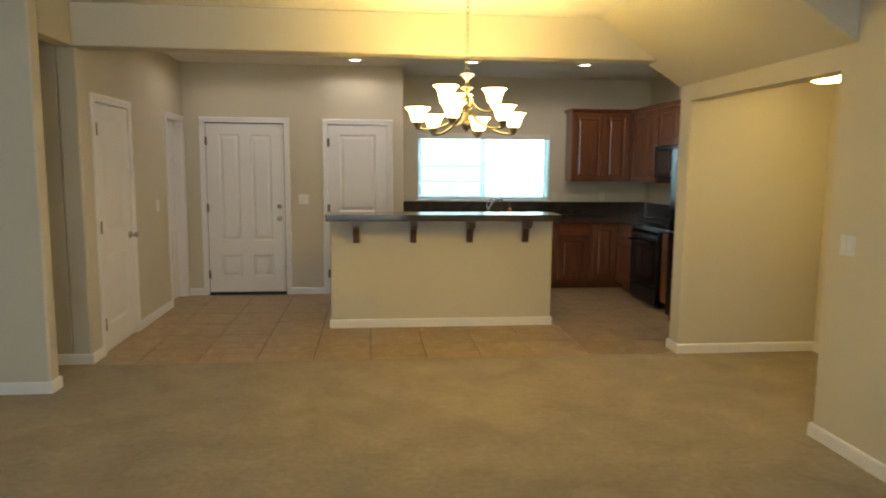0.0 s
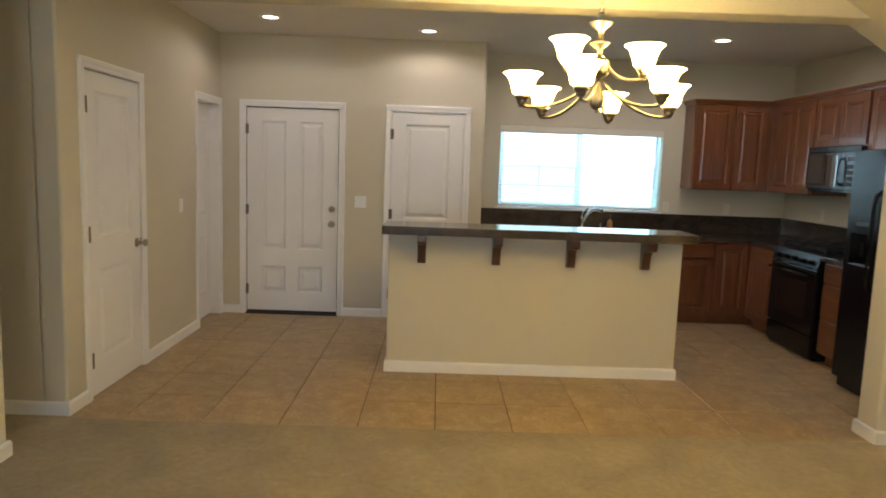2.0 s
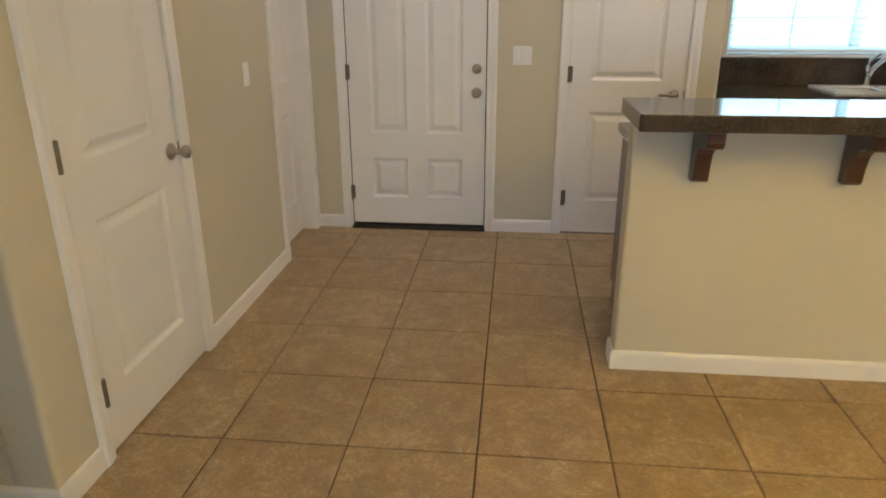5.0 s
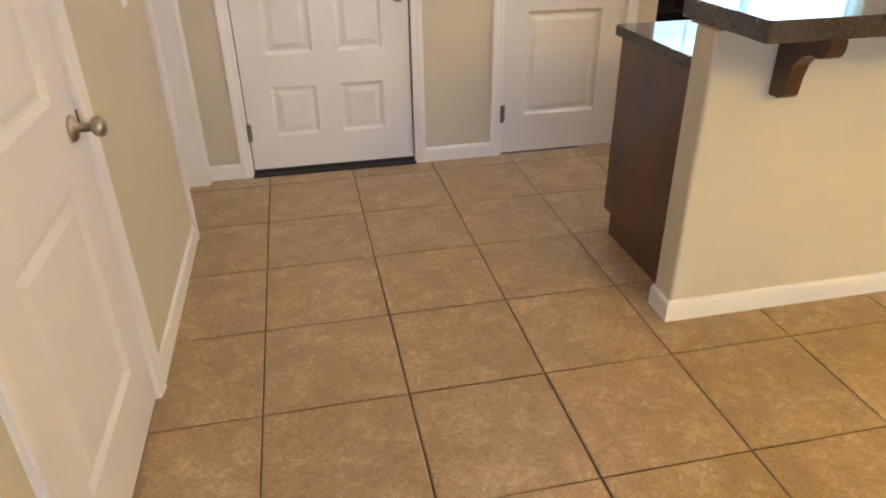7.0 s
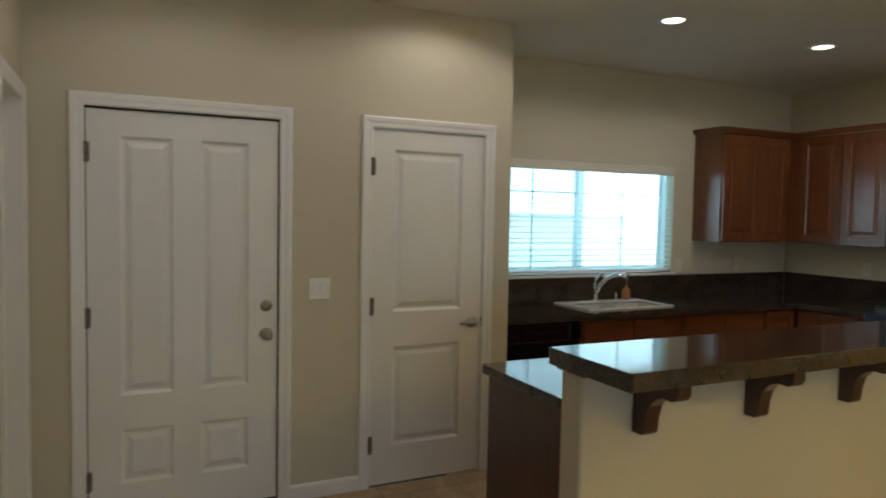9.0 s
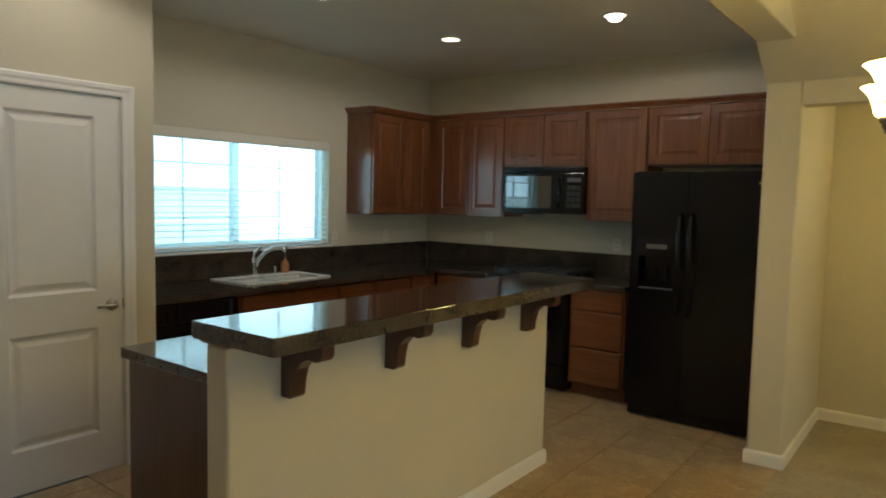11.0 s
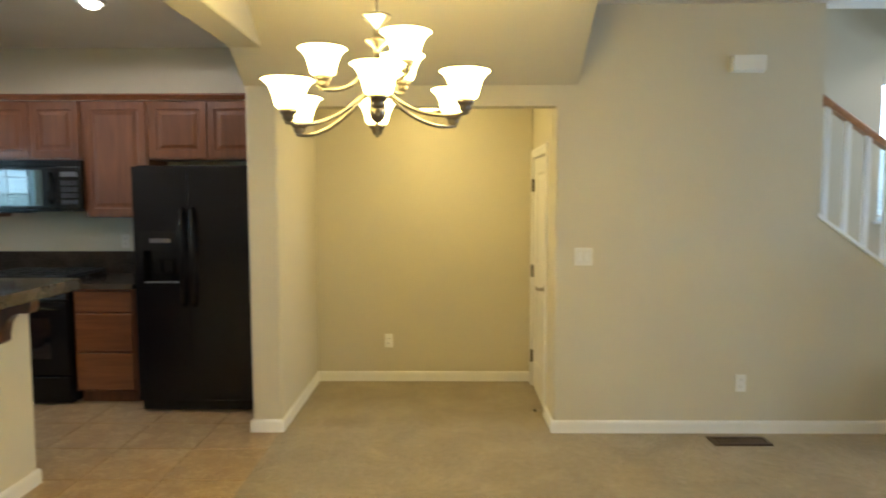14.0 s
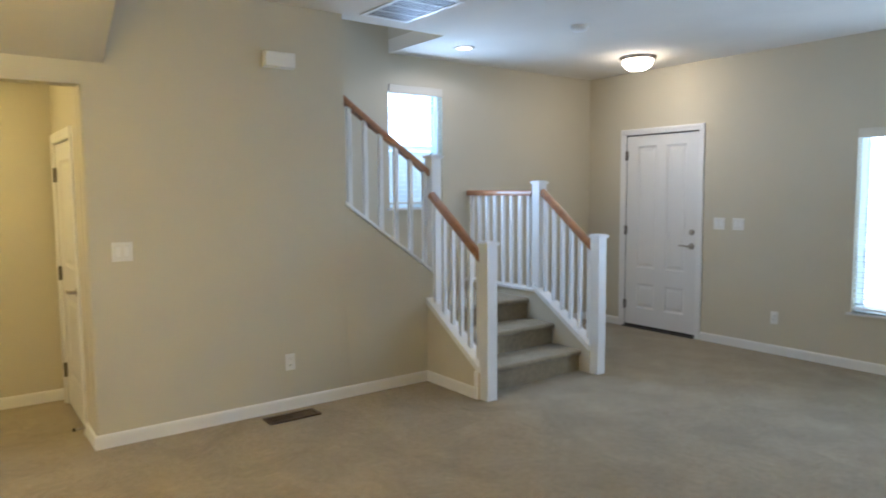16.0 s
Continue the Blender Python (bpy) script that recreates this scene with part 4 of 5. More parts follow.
SINK = (1.59, 2.375, 2.035, 2.465)
tmp = slab("z", 0.874, 0.038, 0.80, 4.183, BY - 0.035, YN - 0.001, [(SINK[0] + 0.02, SINK[1] - 0.02, SINK[2] + 0.02, SINK[3] - 0.02)])
tagged(link("worktop", tmp, STONE), "dark brown polished stone worktop below the window", "worktop")
worktop("worktop", "dark brown polished stone worktop beside the range", [(BX - 0.035, BY - 0.036), (4.183, BY - 0.036), (4.183, 1.344), (BX - 0.035, 1.344)], 0.874, 0.912, 0.003)
worktop("worktop", "dark brown polished stone worktop above the drawers", [(BX - 0.035, 0.570), (4.183, 0.570), (4.183, 0.095), (BX - 0.035, 0.095)], 0.874, 0.912, 0.003)
tagged(link("backsplash", box(0.802, 4.161, YN - 0.022, YN - 0.002, 0.912, 1.10, 0.003), STONE), "dark brown stone backsplash below the window", "backsplash")
tagged(link("backsplash", box(4.163, 4.183, 0.095, YN - 0.024, 0.912, 1.10, 0.003), STONE), "dark brown stone backsplash behind the range", "backsplash")

# sink
sk = thing("sink", "white double-bowl drop-in kitchen sink", "sink")
def bowl(x0, x1, y0, y1, zt, depth):
    bm = bmesh.new()
    add_box(bm, x0, x1, y0, y1, zt - depth, zt, 0.03, 3)
    fs = [f for f in bm.faces if f.normal.z > 0.9 and f.calc_center_median().z > zt - 0.002]
    bmesh.ops.delete(bm, geom=fs, context="FACES")
    return bm
rim = slab("z", 0.9135, 0.010, SINK[0], SINK[1], SINK[2], SINK[3], [(SINK[0] + 0.035, 1.955, SINK[2] + 0.035, SINK[3] - 0.09), (1.985, SINK[1] - 0.035, SINK[2] + 0.035, SINK[3] - 0.09)])
part("rim", rim, PORCELAIN, sk)
part("basin", bowl(SINK[0] + 0.033, 1.957, SINK[2] + 0.033, SINK[3] - 0.088, 0.915, 0.17), PORCELAIN, sk)
part("basin", bowl(1.983, SINK[1] - 0.033, SINK[2] + 0.033, SINK[3] - 0.088, 0.915, 0.17), PORCELAIN, sk)
fc = thing("faucet", "chrome single-lever kitchen faucet with an arched spout", "faucet", m=pose(1.955, 2.43, 0.9235))
part("base", lathe([(0.0, 0.0), (0.03, 0.0), (0.03, 0.008), (0.022, 0.016), (0.020, 0.075), (0.022, 0.085), (0.0, 0.09)], 20), CHROME, fc, "", True)
part("spout", tube([(0.0, 0, 0.06), (0.02, -0.01, 0.115), (0.055, -0.05, 0.175), (0.095, -0.10, 0.208), (0.135, -0.15, 0.214), (0.158, -0.18, 0.198)], 0.0175, 12, None, (1.1, 1.05, 1, 1, 1.05, 1.15)), CHROME, fc, "", True)
part("handle", tube([(0.0, 0, 0.085), (-0.016, 0.0, 0.13), (-0.004, -0.005, 0.175), (0.045, -0.02, 0.215)], 0.013, 10, None, (1.5, 1.2, 1.0, 0.8)), CHROME, fc, "", True)
sp = thing("side_sprayer", "small chrome sprayer head beside the faucet", "sprayer", m=pose(2.15, 2.43, 0.9235))
part("body", lathe([(0.0, 0.0), (0.018, 0.0), (0.018, 0.006), (0.010, 0.012), (0.012, 0.05), (0.008, 0.056), (0.0, 0.058)], 16), CHROME, sp, "", True)
so = thing("soap_bottle", "amber soap bottle with a pump by the sink", "bottle", m=pose(2.25, 2.43, 0.9235))
part("bottle", lathe([(0.0, 0.0), (0.030, 0.0), (0.033, 0.008), (0.032, 0.07), (0.022, 0.09), (0.011, 0.098), (0.011, 0.106), (0.0, 0.106)], 20), SOAP, so, "", True)
part("pump", lathe([(0.0, 0.106), (0.010, 0.106), (0.010, 0.118), (0.004, 0.122), (0.004, 0.145), (0.010, 0.147), (0.010, 0.155), (0.0, 0.155)], 14), GREYP, so, "", True)

# ---- range, microwave, refrigerator ----
rg = thing("range", "black freestanding gas range with cast-iron grates", "stove", m=pose(3.515, 1.338, 0, 0, 0, -90))
RW = 0.76
part("body", box(0.002, RW - 0.002, 0.035, 0.655, 0.02, 0.895, 0.004), BLACK, rg)
od = part("oven_door", box(0.006, RW - 0.006, 0.0, 0.035, 0.235, 0.785, 0.006), BLACK, rg)
part("oven_window", box(0.13, RW - 0.13, -0.003, 0.004, 0.36, 0.66, 0.002), BLACKG, od)
hb = bmesh.new()
add_cyl(hb, (0.06, -0.045, 0.735), (RW - 0.06, -0.045, 0.735), 0.012, n=12)
for hx in (0.09, RW - 0.09):
    add_cyl(hb, (hx, -0.045, 0.735), (hx, 0.002, 0.735), 0.009, n=10)
part("oven_handle", hb, BLACK, od, "", True)
part("drawer", box(0.006, RW - 0.006, 0.002, 0.035, 0.05, 0.225, 0.006), BLACK, rg)
cpn = part("control_panel", prism([(0.0, 0.795), (0.035, 0.795), (0.06, 0.905), (0.03, 0.905)], "x", 0.004, RW - 0.004), BLACKT, rg)
for k in range(5):
    kx = 0.11 + 0.135 * k
    kb = part("burner_knob", cyl((kx, 0.012, 0.85), (kx, -0.022, 0.842), 0.021, 0.018, 16), BLACK, cpn)
ctp = part("cooktop", box(0.0, RW, 0.03, 0.655, 0.895, 0.913, 0.005), BLACK, rg)
for gx in (0.04, 0.40):
    for gy in (0.09, 0.37):
        g = bmesh.new()
        w = 0.32
        for a, b in (((0, 0), (w, 0)), ((w, 0), (w, 0.25)), ((w, 0.25), (0, 0.25)), ((0, 0.25), (0, 0)), ((w / 2, 0), (w / 2, 0.25)), ((0, 0.125), (w, 0.125))):
            x0, x1 = sorted((a[0], b[0]))
            y0, y1 = sorted((a[1], b[1]))
            add_box(g, gx + x0 - 0.006, gx + x1 + 0.006, gy + y0 - 0.006, gy + y1 + 0.006, 0.945, 0.968, 0.003, 1)
        for fx in (0, w):
            for fy in (0, 0.25):
                add_box(g, gx + fx - 0.008, gx + fx + 0.008, gy + fy - 0.008, gy + fy + 0.008, 0.913, 0.95)
        part("grate", g, IRON, ctp)
        part("burner", lathe([(0.0, 0.0), (0.045, 0.0), (0.045, 0.010), (0.03, 0.016), (0.0, 0.018)], 18, (gx + w / 2, gy + 0.125, 0.9135)), IRON, ctp)

mw = thing("microwave", "black over-the-range microwave with a glass door", "microwave", m=pose(3.762, 1.345, 1.434, 0, 0, -90))
MWW, MWH = 0.775, 0.39
part("body", box(0.0, MWW, 0.03, 0.41, 0.0, MWH, 0.004), BLACK, mw)
md = part("door", box(0.0, 0.585, 0.0, 0.03, 0.02, MWH - 0.05, 0.008), BLACK, mw, "glossy black glass door")
part("door_window", box(0.035, 0.475, -0.002, 0.003, 0.045, MWH - 0.075, 0.001), BLACKM, md, "mirror-dark glass window of the door")
part("handle", tube([(0.545, -0.004, 0.06), (0.545, -0.03, 0.09), (0.545, -0.036, 0.17), (0.545, -0.03, 0.26), (0.545, -0.004, 0.29)], 0.010, 10), BLACK, md, "", True)
cpm = part("control_panel", box(0.588, MWW, 0.0, 0.03, 0.02, MWH - 0.05, 0.006), BLACK, mw)
part("display", box(0.62, 0.745, -0.0015, 0.002, 0.265, 0.30), GREYP, cpm)
for r in range(4):
    for c in range(3):
        part("key", box(0.622 + c * 0.043, 0.658 + c * 0.043, -0.002, 0.002, 0.055 + r * 0.048, 0.09 + r * 0.048, 0.002, 1), KEYP, cpm)
part("vent_grille", box(0.0, MWW, 0.004, 0.03, MWH - 0.045, MWH, 0.004), BLACKT, mw)
part("light_lens", box(0.06, 0.32, 0.10, 0.18, -0.012, 0.001, 0.003), GREYP, mw)

fr = thing("refrigerator", "black textured side-by-side refrigerator with a water dispenser", "refrigerator", m=pose(3.375, 0.008, 0, 0, 0, -90))
FW, FH = 0.91, 1.768
part("cabinet", box(0.0, FW, 0.075, 0.80, 0.02, FH, 0.006), BLACKT, fr)
part("toe_grille", box(0.01, FW - 0.01, 0.04, 0.08, 0.015, 0.085, 0.004), BLACK, fr)
fd1 = part("freezer_door", slab("y", 0.0, 0.07, 0.003, 0.387, 0.095, FH - 0.012, [(0.06, 0.325, 0.93, 1.20)]), BLACKT, fr, "narrow black freezer door")
fd2 = part("fridge_door", box(0.390, FW - 0.003, 0.0, 0.07, 0.095, FH - 0.012, 0.003), BLACKT, fr, "wide black refrigerator door")
part("dispenser_recess", box(0.06, 0.325, 0.055, 0.074, 0.93, 1.20), BLACK, fd1)
dp = part("dispenser_frame", slab("y", -0.008, 0.012, 0.045, 0.34, 0.91, 1.31, [(0.07, 0.315, 0.94, 1.17)]), BLACK, fd1)
part("dispenser_panel", box(0.12, 0.265, -0.0105, -0.006, 1.225, 1.255, 0.001), GREYP, dp)
part("dispenser_tray", box(0.065, 0.32, -0.004, 0.055, 0.93, 0.945, 0.003), GREYP, fd1)
for dx in (0.15, 0.235):
    part("paddle", box(dx - 0.025, dx + 0.025, 0.03, 0.045, 1.0, 1.10, 0.005), BLACK, fd1)
for hx, own in ((0.352, fd1), (0.426, fd2)):
    part("door_grip", tube([(hx, 0.0, 0.78), (hx, -0.035, 0.82), (hx, -0.05, 0.92), (hx, -0.052, 1.15), (hx, -0.05, 1.36), (hx, -0.035, 1.44), (hx, 0.0, 1.47)], 0.014, 12), BLACK, own, "glossy black bar handle", True)
part("badge", box(FW - 0.075, FW - 0.03, -0.003, 0.002, FH - 0.09, FH - 0.075, 0.001), NICKEL, fd2, "small metal badge")

# ---- island with raised bar ----
IW = (0.015, 2.185, 0.015, 0.135)
isl = thing("island_wall", "beige plastered half wall carrying the raised bar", "half wall")
part("wall_body", box(IW[0], IW[1], IW[2], IW[3], 0, 1.045, 0.012, 3), PAINT, isl)
tagged(link("baseboard", sweep([(IW[0], IW[3]), (IW[0], IW[2]), (IW[1], IW[2]), (IW[1], IW[3])], [(-o, z) for o, z in BASE_PROFILE]), TRIM), "white baseboard round the island half wall", "baseboard", kind="structure")
bar = thing("bar_top", "dark brown polished stone bar top with clipped corners", "counter")
part("slab", prism([(-0.015, -0.250), (-0.007, -0.258), (2.198, -0.258), (2.206, -0.250), (2.206, 0.172), (-0.015, 0.172)], "z", 1.060, 1.120, 0.0035), STONE, bar)
part("subtop", box(IW[0] - 0.008, IW[1] + 0.008, IW[2] - 0.02, IW[3] + 0.02, 1.0455, 1.060, 0.003), CHERRYH, bar, "cherry strip under the bar top")
for cx in (0.262, 0.806, 1.352, 1.900):
    co = thing("corbel", "dark cherry scrolled corbel under the bar top", "bracket", "corbels under the bar")
    prof = [(0.013, 0.836), (-0.036, 0.836), (-0.050, 0.848), (-0.056, 0.90), (-0.068, 0.945), (-0.095, 0.975), (-0.130, 0.988), (-0.165, 0.985), (-0.185, 0.992), (-0.196, 1.010), (-0.196, 1.0450), (0.013, 1.0450)]
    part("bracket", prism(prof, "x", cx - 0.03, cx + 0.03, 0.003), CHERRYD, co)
    part("shim", box(cx - 0.03, cx + 0.03, -0.196, -0.008, 1.0452, 1.0598), CHERRYH, co)
# low side of the island
li = thing("island_cabinet", "cherry island cabinet with a plain end panel", "cabinet", "cherry kitchen cabinets")
b = bmesh.new()
add_box(b, 0.095, 2.13, 0.137, 0.79, 0.10, 0.872, 0.001, 1)
add_box(b, 0.095, 2.13, 0.137, 0.715, 0.0, 0.10)
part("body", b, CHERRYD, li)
for k in range(4):
    dr = raised_door(0.48, 0.55, pose(0.12 + 0.5 * (k + 1), 0.81, 0.12, 0, 0, 180), li)
    part("drawer_front", box(0.12 + 0.5 * k + 0.01, 0.12 + 0.5 * k + 0.49, 0.79, 0.81, 0.70, 0.85, 0.005), CHERRYH, li)
worktop("worktop", "dark brown polished stone worktop on the low side of the island", [(0.073, 0.1365), (2.17, 0.1365), (2.17, 0.832), (0.090, 0.832), (0.073, 0.815)], 0.873, 0.915, 0.005)

# ---- chandelier ----
CHX, CHY = 1.033, -1.968
ch = thing("chandelier", "nine-light nickel chandelier with lit bell-shaped glass shades", "chandelier", m=pose(CHX, CHY, -0.024))
part("column", lathe([(0.0, 1.818), (0.005, 1.820), (0.007, 1.825), (0.004, 1.830), (0.014, 1.834), (0.025, 1.846), (0.031, 1.866), (0.031, 1.886), (0.024, 1.910), (0.013, 1.932), (0.012, 1.965), (0.036, 1.976), (0.044, 1.984), (0.044, 2.036), (0.036, 2.044), (0.012, 2.055), (0.012, 2.085), (0.042, 2.105), (0.044, 2.112), (0.012, 2.124), (0.012, 2.160), (0.050, 2.188), (0.052, 2.196), (0.010, 2.206), (0.0, 2.208)], 24), BRONZE, ch, "turned nickel column", True)
ring = part("top_loop", tube([(0.016 * math.cos(a), 0, 2.222 + 0.016 * math.sin(a)) for a in [2 * math.pi * k / 16 for k in range(17)]], 0.0028, 8), BRONZE, ch, "", True)


def chain_link(z, turn):
    pts = []
    for k in range(17):
        a = 2 * math.pi * k / 16
        pts.append(Matrix.Rotation(turn, 3, "Z") @ Vector((0.011 * math.cos(a), 0, z + 0.021 * math.sin(a))))
    return tube(pts, 0.0024, 6)


z = 2.252
k = 0
while z < 2.73:
    part("chain_link", chain_link(z, math.pi / 2 * (k % 2) + 0.4), BRONZE, ch)
    z += 0.035
    k += 1
part("canopy", lathe([(0.0, 2.722), (0.012, 2.722), (0.03, 2.734), (0.058, 2.747), (0.062, 2.761), (0.0, 2.761)], 24), BRONZE, ch, "", True)
SHADE_PROF = [(0.026, 0.0), (0.036, 0.002), (0.043, 0.010), (0.046, 0.026), (0.051, 0.045), (0.060, 0.066), (0.072, 0.081), (0.083, 0.089), (0.080, 0.091), (0.068, 0.082), (0.056, 0.067), (0.047, 0.046), (0.042, 0.027), (0.038, 0.012), (0.030, 0.005), (0.0, 0.004)]


def chandelier_arm(angle, r, zc, zin):
    """A curved arm from the column out and up to a cup with its shade."""
    a = radians(angle)
    u = Vector((math.cos(a), math.sin(a), 0))
    pts = []
    P0, P1, P2, P3 = Vector((0.03, 0, zin)), Vector((r * 0.30, 0, zin - 0.07)), Vector((r * 0.66, 0, zc - 0.055)), Vector((r + 0.012, 0, zc - 0.028))
    for i in range(13):
        t = i / 12
        q = (1 - t) ** 3 * P0 + 3 * (1 - t) ** 2 * t * P1 + 3 * (1 - t) * t * t * P2 + t ** 3 * P3
        pts.append(Vector((0, 0, q.z)) + u * q.x)
    arm = part("arm", tube(pts, 0.0072, 8), BRONZE, ch, "curved nickel arm", True)
    c = u * r
    part("cup", lathe([(0.0, -0.034), (0.004, -0.034), (0.006, -0.029), (0.012, -0.027), (0.019, -0.021), (0.0215, -0.013), (0.0205, -0.006), (0.026, -0.004), (0.0295, 0.003), (0.030, 0.014), (0.0, 0.014)], 16, (c.x, c.y, zc)), DARKN, arm, "", True)
    part("shade", lathe(SHADE_PROF, 24, (c.x, c.y, zc + 0.014)), SHADE, arm, "lit frosted bell shade", True)
    part("bulb", lathe([(0.0, 0.008), (0.011, 0.008), (0.012, 0.022), (0.021, 0.036), (0.024, 0.048), (0.019, 0.062), (0.009, 0.070), (0.0, 0.072)], 14, (c.x, c.y, zc + 0.014)), BULB, arm, "glowing bulb inside the shade", True)


for k in range(6):
    chandelier_arm(6.5 + 60 * k, 0.328, 1.856 + 0.024 * math.cos(radians(6.5 + 60 * k - 250)), 1.945)
for k in range(3):
    chandelier_arm(96 + 120 * k, 0.186, 1.990 + 0.014 * math.cos(radians(96 + 120 * k - 250)), 2.035)

# ---- other lamps ----


def downlight(x, y, watts, bulb=False, colour=(1.0, 0.92, 0.82)):
    root = thing("downlight", "lit recessed ceiling downlight with a white trim ring", "downlight", "recessed downlights", pose(x, y, CZ))
    part("trim_ring", lathe([(0.062, -0.001), (0.092, -0.001), (0.094, -0.005), (0.066, -0.009), (0.062, -0.006)], 28, closed=True), PLASTIC, root, "", True)
    part("lamp", lathe([(0.0, -0.004), (0.061, -0.004), (0.061, -0.0015), (0.0, -0.0015)], 24), LAMPW, root, "glowing lamp face")
    if bulb:
        part("bulb", lathe([(0.048, -0.0045), (0.047, -0.02), (0.038, -0.034), (0.020, -0.042), (0.0, -0.044)], 20), LAMPW, root, "glowing bulb standing below the trim", True)
        spot_lamp("downlight_beam", (x, y, CZ - 0.062), watts, colour, 179, 0.15, 0.03)
    else:
        spot_lamp("downlight_beam", (x, y, CZ - 0.02), watts, colour, 168, 0.35, 0.05)


for x, y, w in ((-1.093, 0.975, 0.42), (0.236, 1.335, 0.48), (1.555, 1.285, 0.8), (2.86, 1.275, 0.62), (2.888, -0.018, 0.70)):
    downlight(x, y, DOWN_W * w, y < 0)
downlight(3.391, -5.968, STAIR_W)


def dome_light(x, y, z, r, label, glow):
    root = thing("ceiling_light", label, "ceiling light", m=pose(x, y, z))
    part("base", lathe([(0.0, 0.0), (r * 1.12, 0.0), (r * 1.14, -0.012), (r * 1.06, -0.026), (r * 0.93, -0.034), (0.0, -0.034)], 28), BRONZE, root, "nickel ring", True)
    part("dome", lathe([(r * 0.91, -0.034), (r * 0.90, -0.060), (r * 0.78, -0.095), (r * 0.5, -0.118), (0.0, -0.124)], 28), glow, root, "lit frosted glass dome", True)


dome_light(2.79, -7.57, CZ, 0.15, "lit flush ceiling light above the front door", DOME)
dome_light(3.52, -2.05, 2.28, 0.15, "lit flush ceiling light in the alcove", DOMEY)

# ---- small fittings ----
wall_plate("light_switch", "white double rocker switch between entry and pantry doors", pose(-0.402, YP, 1.158), "switch", 2)
wall_plate("light_switch", "white rocker switch beside the side door", pose(XK, 0.745, 1.14, 0, 0, 90), "switch", 1)
wall_plate("light_switch", "white double rocker switch by the alcove", pose(XE, -3.074, 1.160, 0, 0, -90), "switch", 2)
wall_plate("light_switch", "white rocker switch beside the front door", pose(2.322, YS, 1.169, 0, 0, 180), "switch", 2)
wall_plate("light_switch", "white rocker switch next to another by the front door", pose(2.127, YS, 1.169, 0, 0, 180), "switch", 2)
wall_plate("wall_outlet", "white duplex outlet low on the front wall", pose(1.755, YS, 0.335, 0, 0, 180), "outlet")
wall_plate("wall_outlet", "white duplex outlet low on the east wall", pose(XE, -4.105, 0.335, 0, 0, -90), "outlet")
wall_plate("wall_outlet", "white duplex outlet low on the alcove wall", pose(4.225, -1.706, 0.344, 0, 0, -90), "outlet")
for x in (2.88, 3.55):
    wall_plate("wall_outlet", "almond duplex outlet above the backsplash", pose(x, YN, 1.175), "outlet", mat=VALANCE)
for y in (1.75, 0.45):
    wall_plate("wall_outlet", "almond duplex outlet above the backsplash by the range", pose(4.185, y, 1.18, 0, 0, -90), "outlet", mat=VALANCE)

chime = thing("door_chime", "white plastic door chime box high on the wall", "door chime", m=pose(XE, -4.076, 2.369, 0, 0, -90))
part("cover", box(-0.105, 0.105, -0.055, -0.0121, -0.05, 0.05, 0.010, 3), PLASTIC, chime)
part("base", box(-0.108, 0.108, -0.012, 0, -0.053, 0.053, 0.003), PLASTIC, chime)

fv = thing("floor_register", "brown metal floor register set in the carpet", "vent", m=pose(2.825, -4.04, 0.003))
part("frame", slab("z", 0.0, 0.010, -0.07, 0.07, -0.18, 0.18, [(-0.05, 0.05, -0.16, 0.16)]), VENT, fv)
for k in range(15):
    yy = -0.15 + 0.3 * k / 14
    part("louvre", box(-0.05, 0.05, yy - 0.004, yy + 0.004, 0.0, 0.008), VENT, fv)
# thin dark sheet in place of the shaded depth below the louvres
part("duct_shade", box(-0.05, 0.05, -0.16, 0.16, -0.003, -0.001), RUBBER, fv)
part("damper", box(-0.048, 0.048, -0.158, -0.004, 0.0005, 0.004, 0.001), VENT, fv, "closed brown damper plate")

fv2 = copy_thing(fv, pose(-2.33, -1.89, 0.003, 0, 0, 90))
fv2["label"] = "brown metal floor register beside the living room wall"

cg = thing("ceiling_grille", "white slatted return-air grille in the ceiling", "vent", m=pose(2.58, -4.865, CZ))
part("frame", slab("z", -0.008, 0.008, -0.34, 0.34, -0.20, 0.20, [(-0.31, 0.31, -0.17, 0.17)]), PLASTIC, cg)
# thin grey sheet gives the shade between the slats by its colour
part("duct_shade", box(-0.31, 0.31, -0.17, 0.17, -0.003, -0.001), GREYP, cg)
for k in range(12):
    yy = -0.15 + 0.30 * k / 11
    part("slat", prism([(yy - 0.009, -0.001), (yy + 0.006, -0.007), (yy + 0.008, -0.006), (yy - 0.006, -0.001)], "x", -0.31, 0.31), PLASTIC, cg)
for xx in (-0.155, 0.0, 0.155):
    part("bar", box(xx - 0.004, xx + 0.004, -0.17, 0.17, -0.0085, -0.007), PLASTIC, cg)

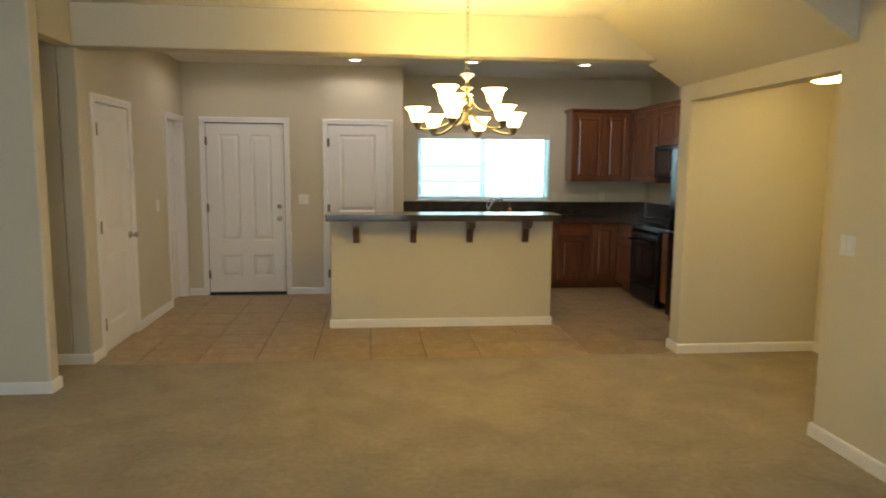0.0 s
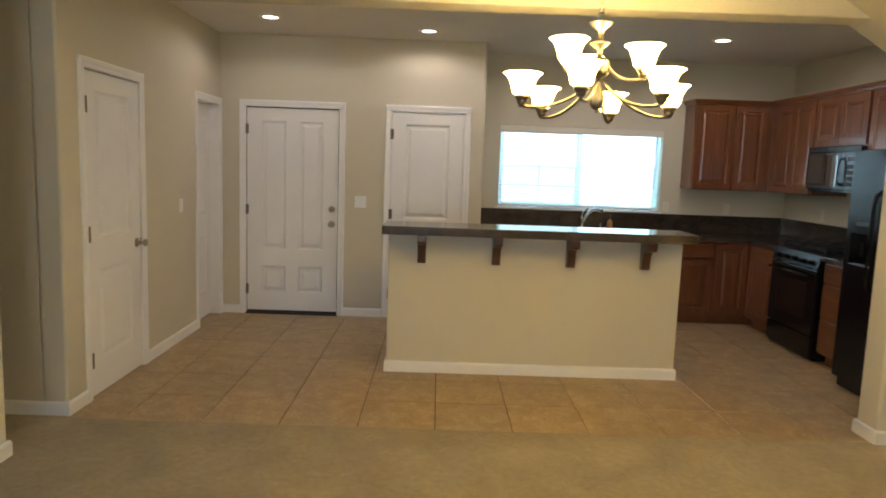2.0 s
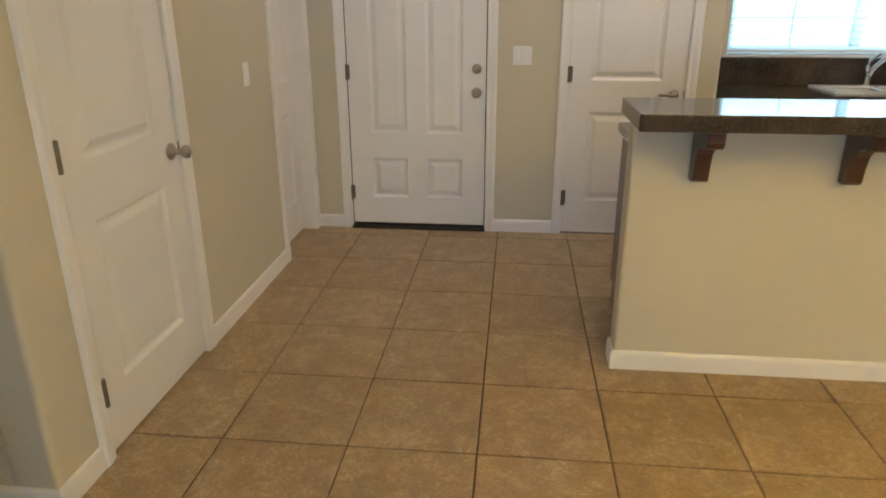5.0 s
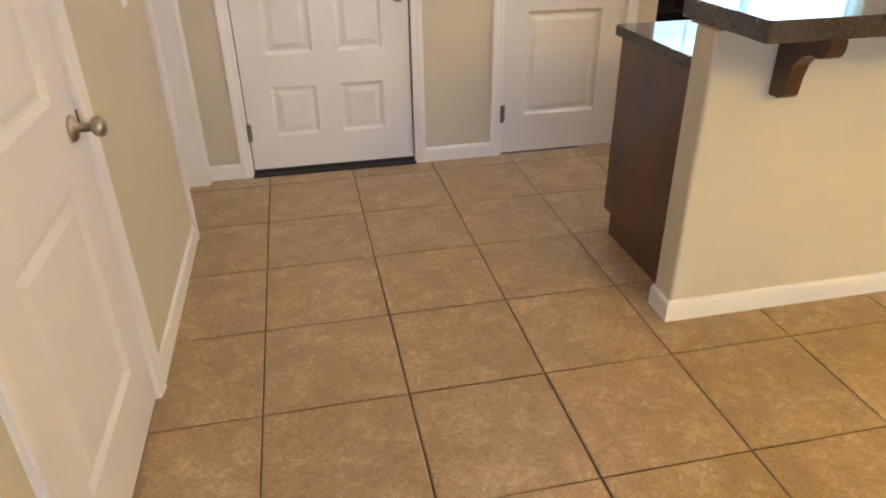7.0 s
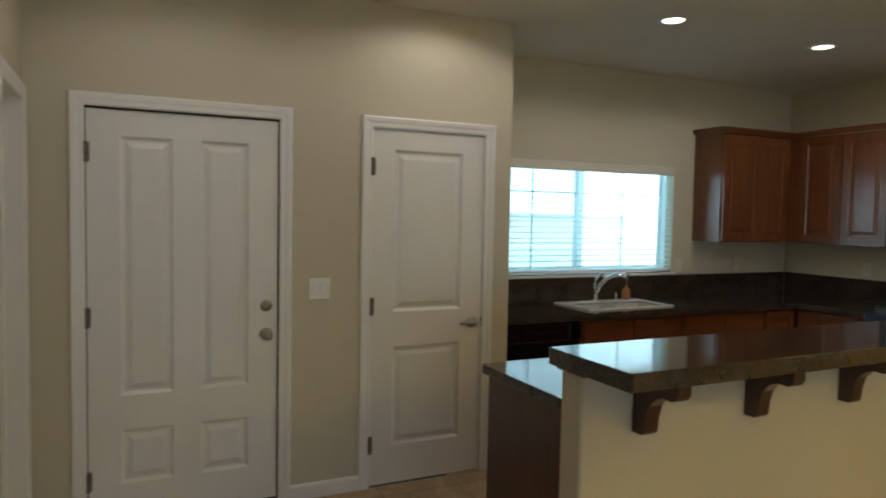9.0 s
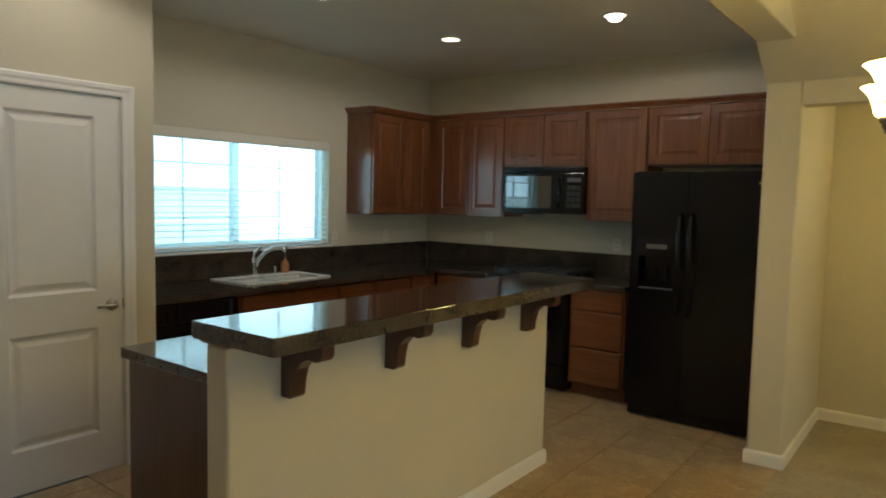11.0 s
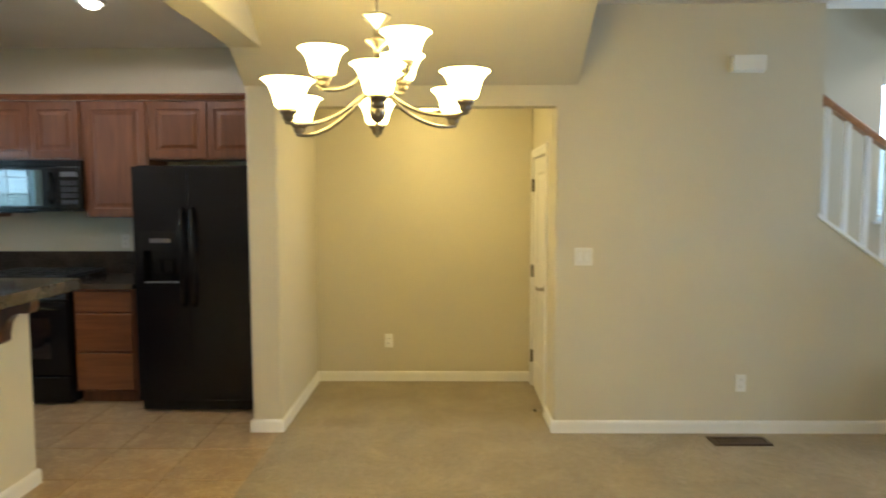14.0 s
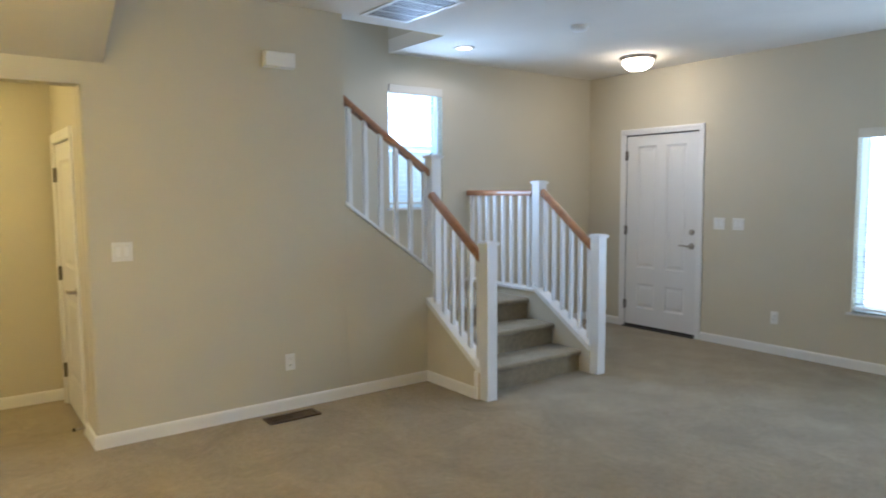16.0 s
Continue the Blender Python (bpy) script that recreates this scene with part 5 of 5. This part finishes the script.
sd = thing("smoke_detector", "white round smoke detector on the ceiling", "smoke detector", m=pose(2.277, -6.20, CZ))
part("base", lathe([(0.0, 0.0), (0.072, 0.0), (0.072, -0.012), (0.0, -0.012)], 28), PLASTIC, sd)
part("body", lathe([(0.0, -0.012), (0.062, -0.012), (0.060, -0.028), (0.045, -0.038), (0.0, -0.040)], 28), PLASTIC, sd, "", True)

ds = thing("door_stop", "spring door stop on the alcove floor", "door stop", m=pose(3.30, -2.85, 0.0))
part("stop", cyl((0, -0.06, 0.05), (0, 0.03, 0.05), 0.008, n=10), NICKEL, ds)
part("tip", cyl((0, 0.03, 0.05), (0, 0.045, 0.05), 0.011, n=10), RUBBER, ds)

# ---- floor tiles ----
TX, TY, TP, TG = -0.067, -0.178, 0.4605, 0.006


def tile_mesh(w, d):
    bm = bmesh.new()
    e = 0.004
    lo = [bm.verts.new(p) for p in ((0, 0, -0.006), (w, 0, -0.006), (w, d, -0.006), (0, d, -0.006))]
    mid = [bm.verts.new(p) for p in ((0, 0, -0.002), (w, 0, -0.002), (w, d, -0.002), (0, d, -0.002))]
    hi = [bm.verts.new(p) for p in ((e, e, 0), (w - e, e, 0), (w - e, d - e, 0), (e, d - e, 0))]
    for a, c in ((lo, mid), (mid, hi)):
        for i in range(4):
            bm.faces.new((a[i], a[(i + 1) % 4], c[(i + 1) % 4], c[i]))
    bm.faces.new(hi)
    return bm


shared = {}
X0, X1, Y0, Y1 = XK - 0.11, 4.18, TILE_EDGE, YN
for i in range(-4, 11):
    for j in range(-2, 7):
        x0, x1 = TX + i * TP + TG / 2, TX + (i + 1) * TP - TG / 2
        y0, y1 = TY + j * TP + TG / 2, TY + (j + 1) * TP - TG / 2
        x0, x1, y0, y1 = max(x0, X0), min(x1, X1), max(y0, Y0), min(y1, Y1)
        if y0 > YP - 0.02 and x1 < 0.8:
            continue
        if y0 < YP < y1 and x1 < 0.82:
            y1 = YP
        if x1 - x0 < 0.02 or y1 - y0 < 0.02:
            continue
        key = (round(x1 - x0, 3), round(y1 - y0, 3))
        if key in shared:
            t = new("tile", shared[key])
            t.parent = KFLOOR
        else:
            t = part("tile", tile_mesh(*key), TILE, KFLOOR)
            shared[key] = t.data
        t.location = (x0, y0, 0.0005 * random.random())
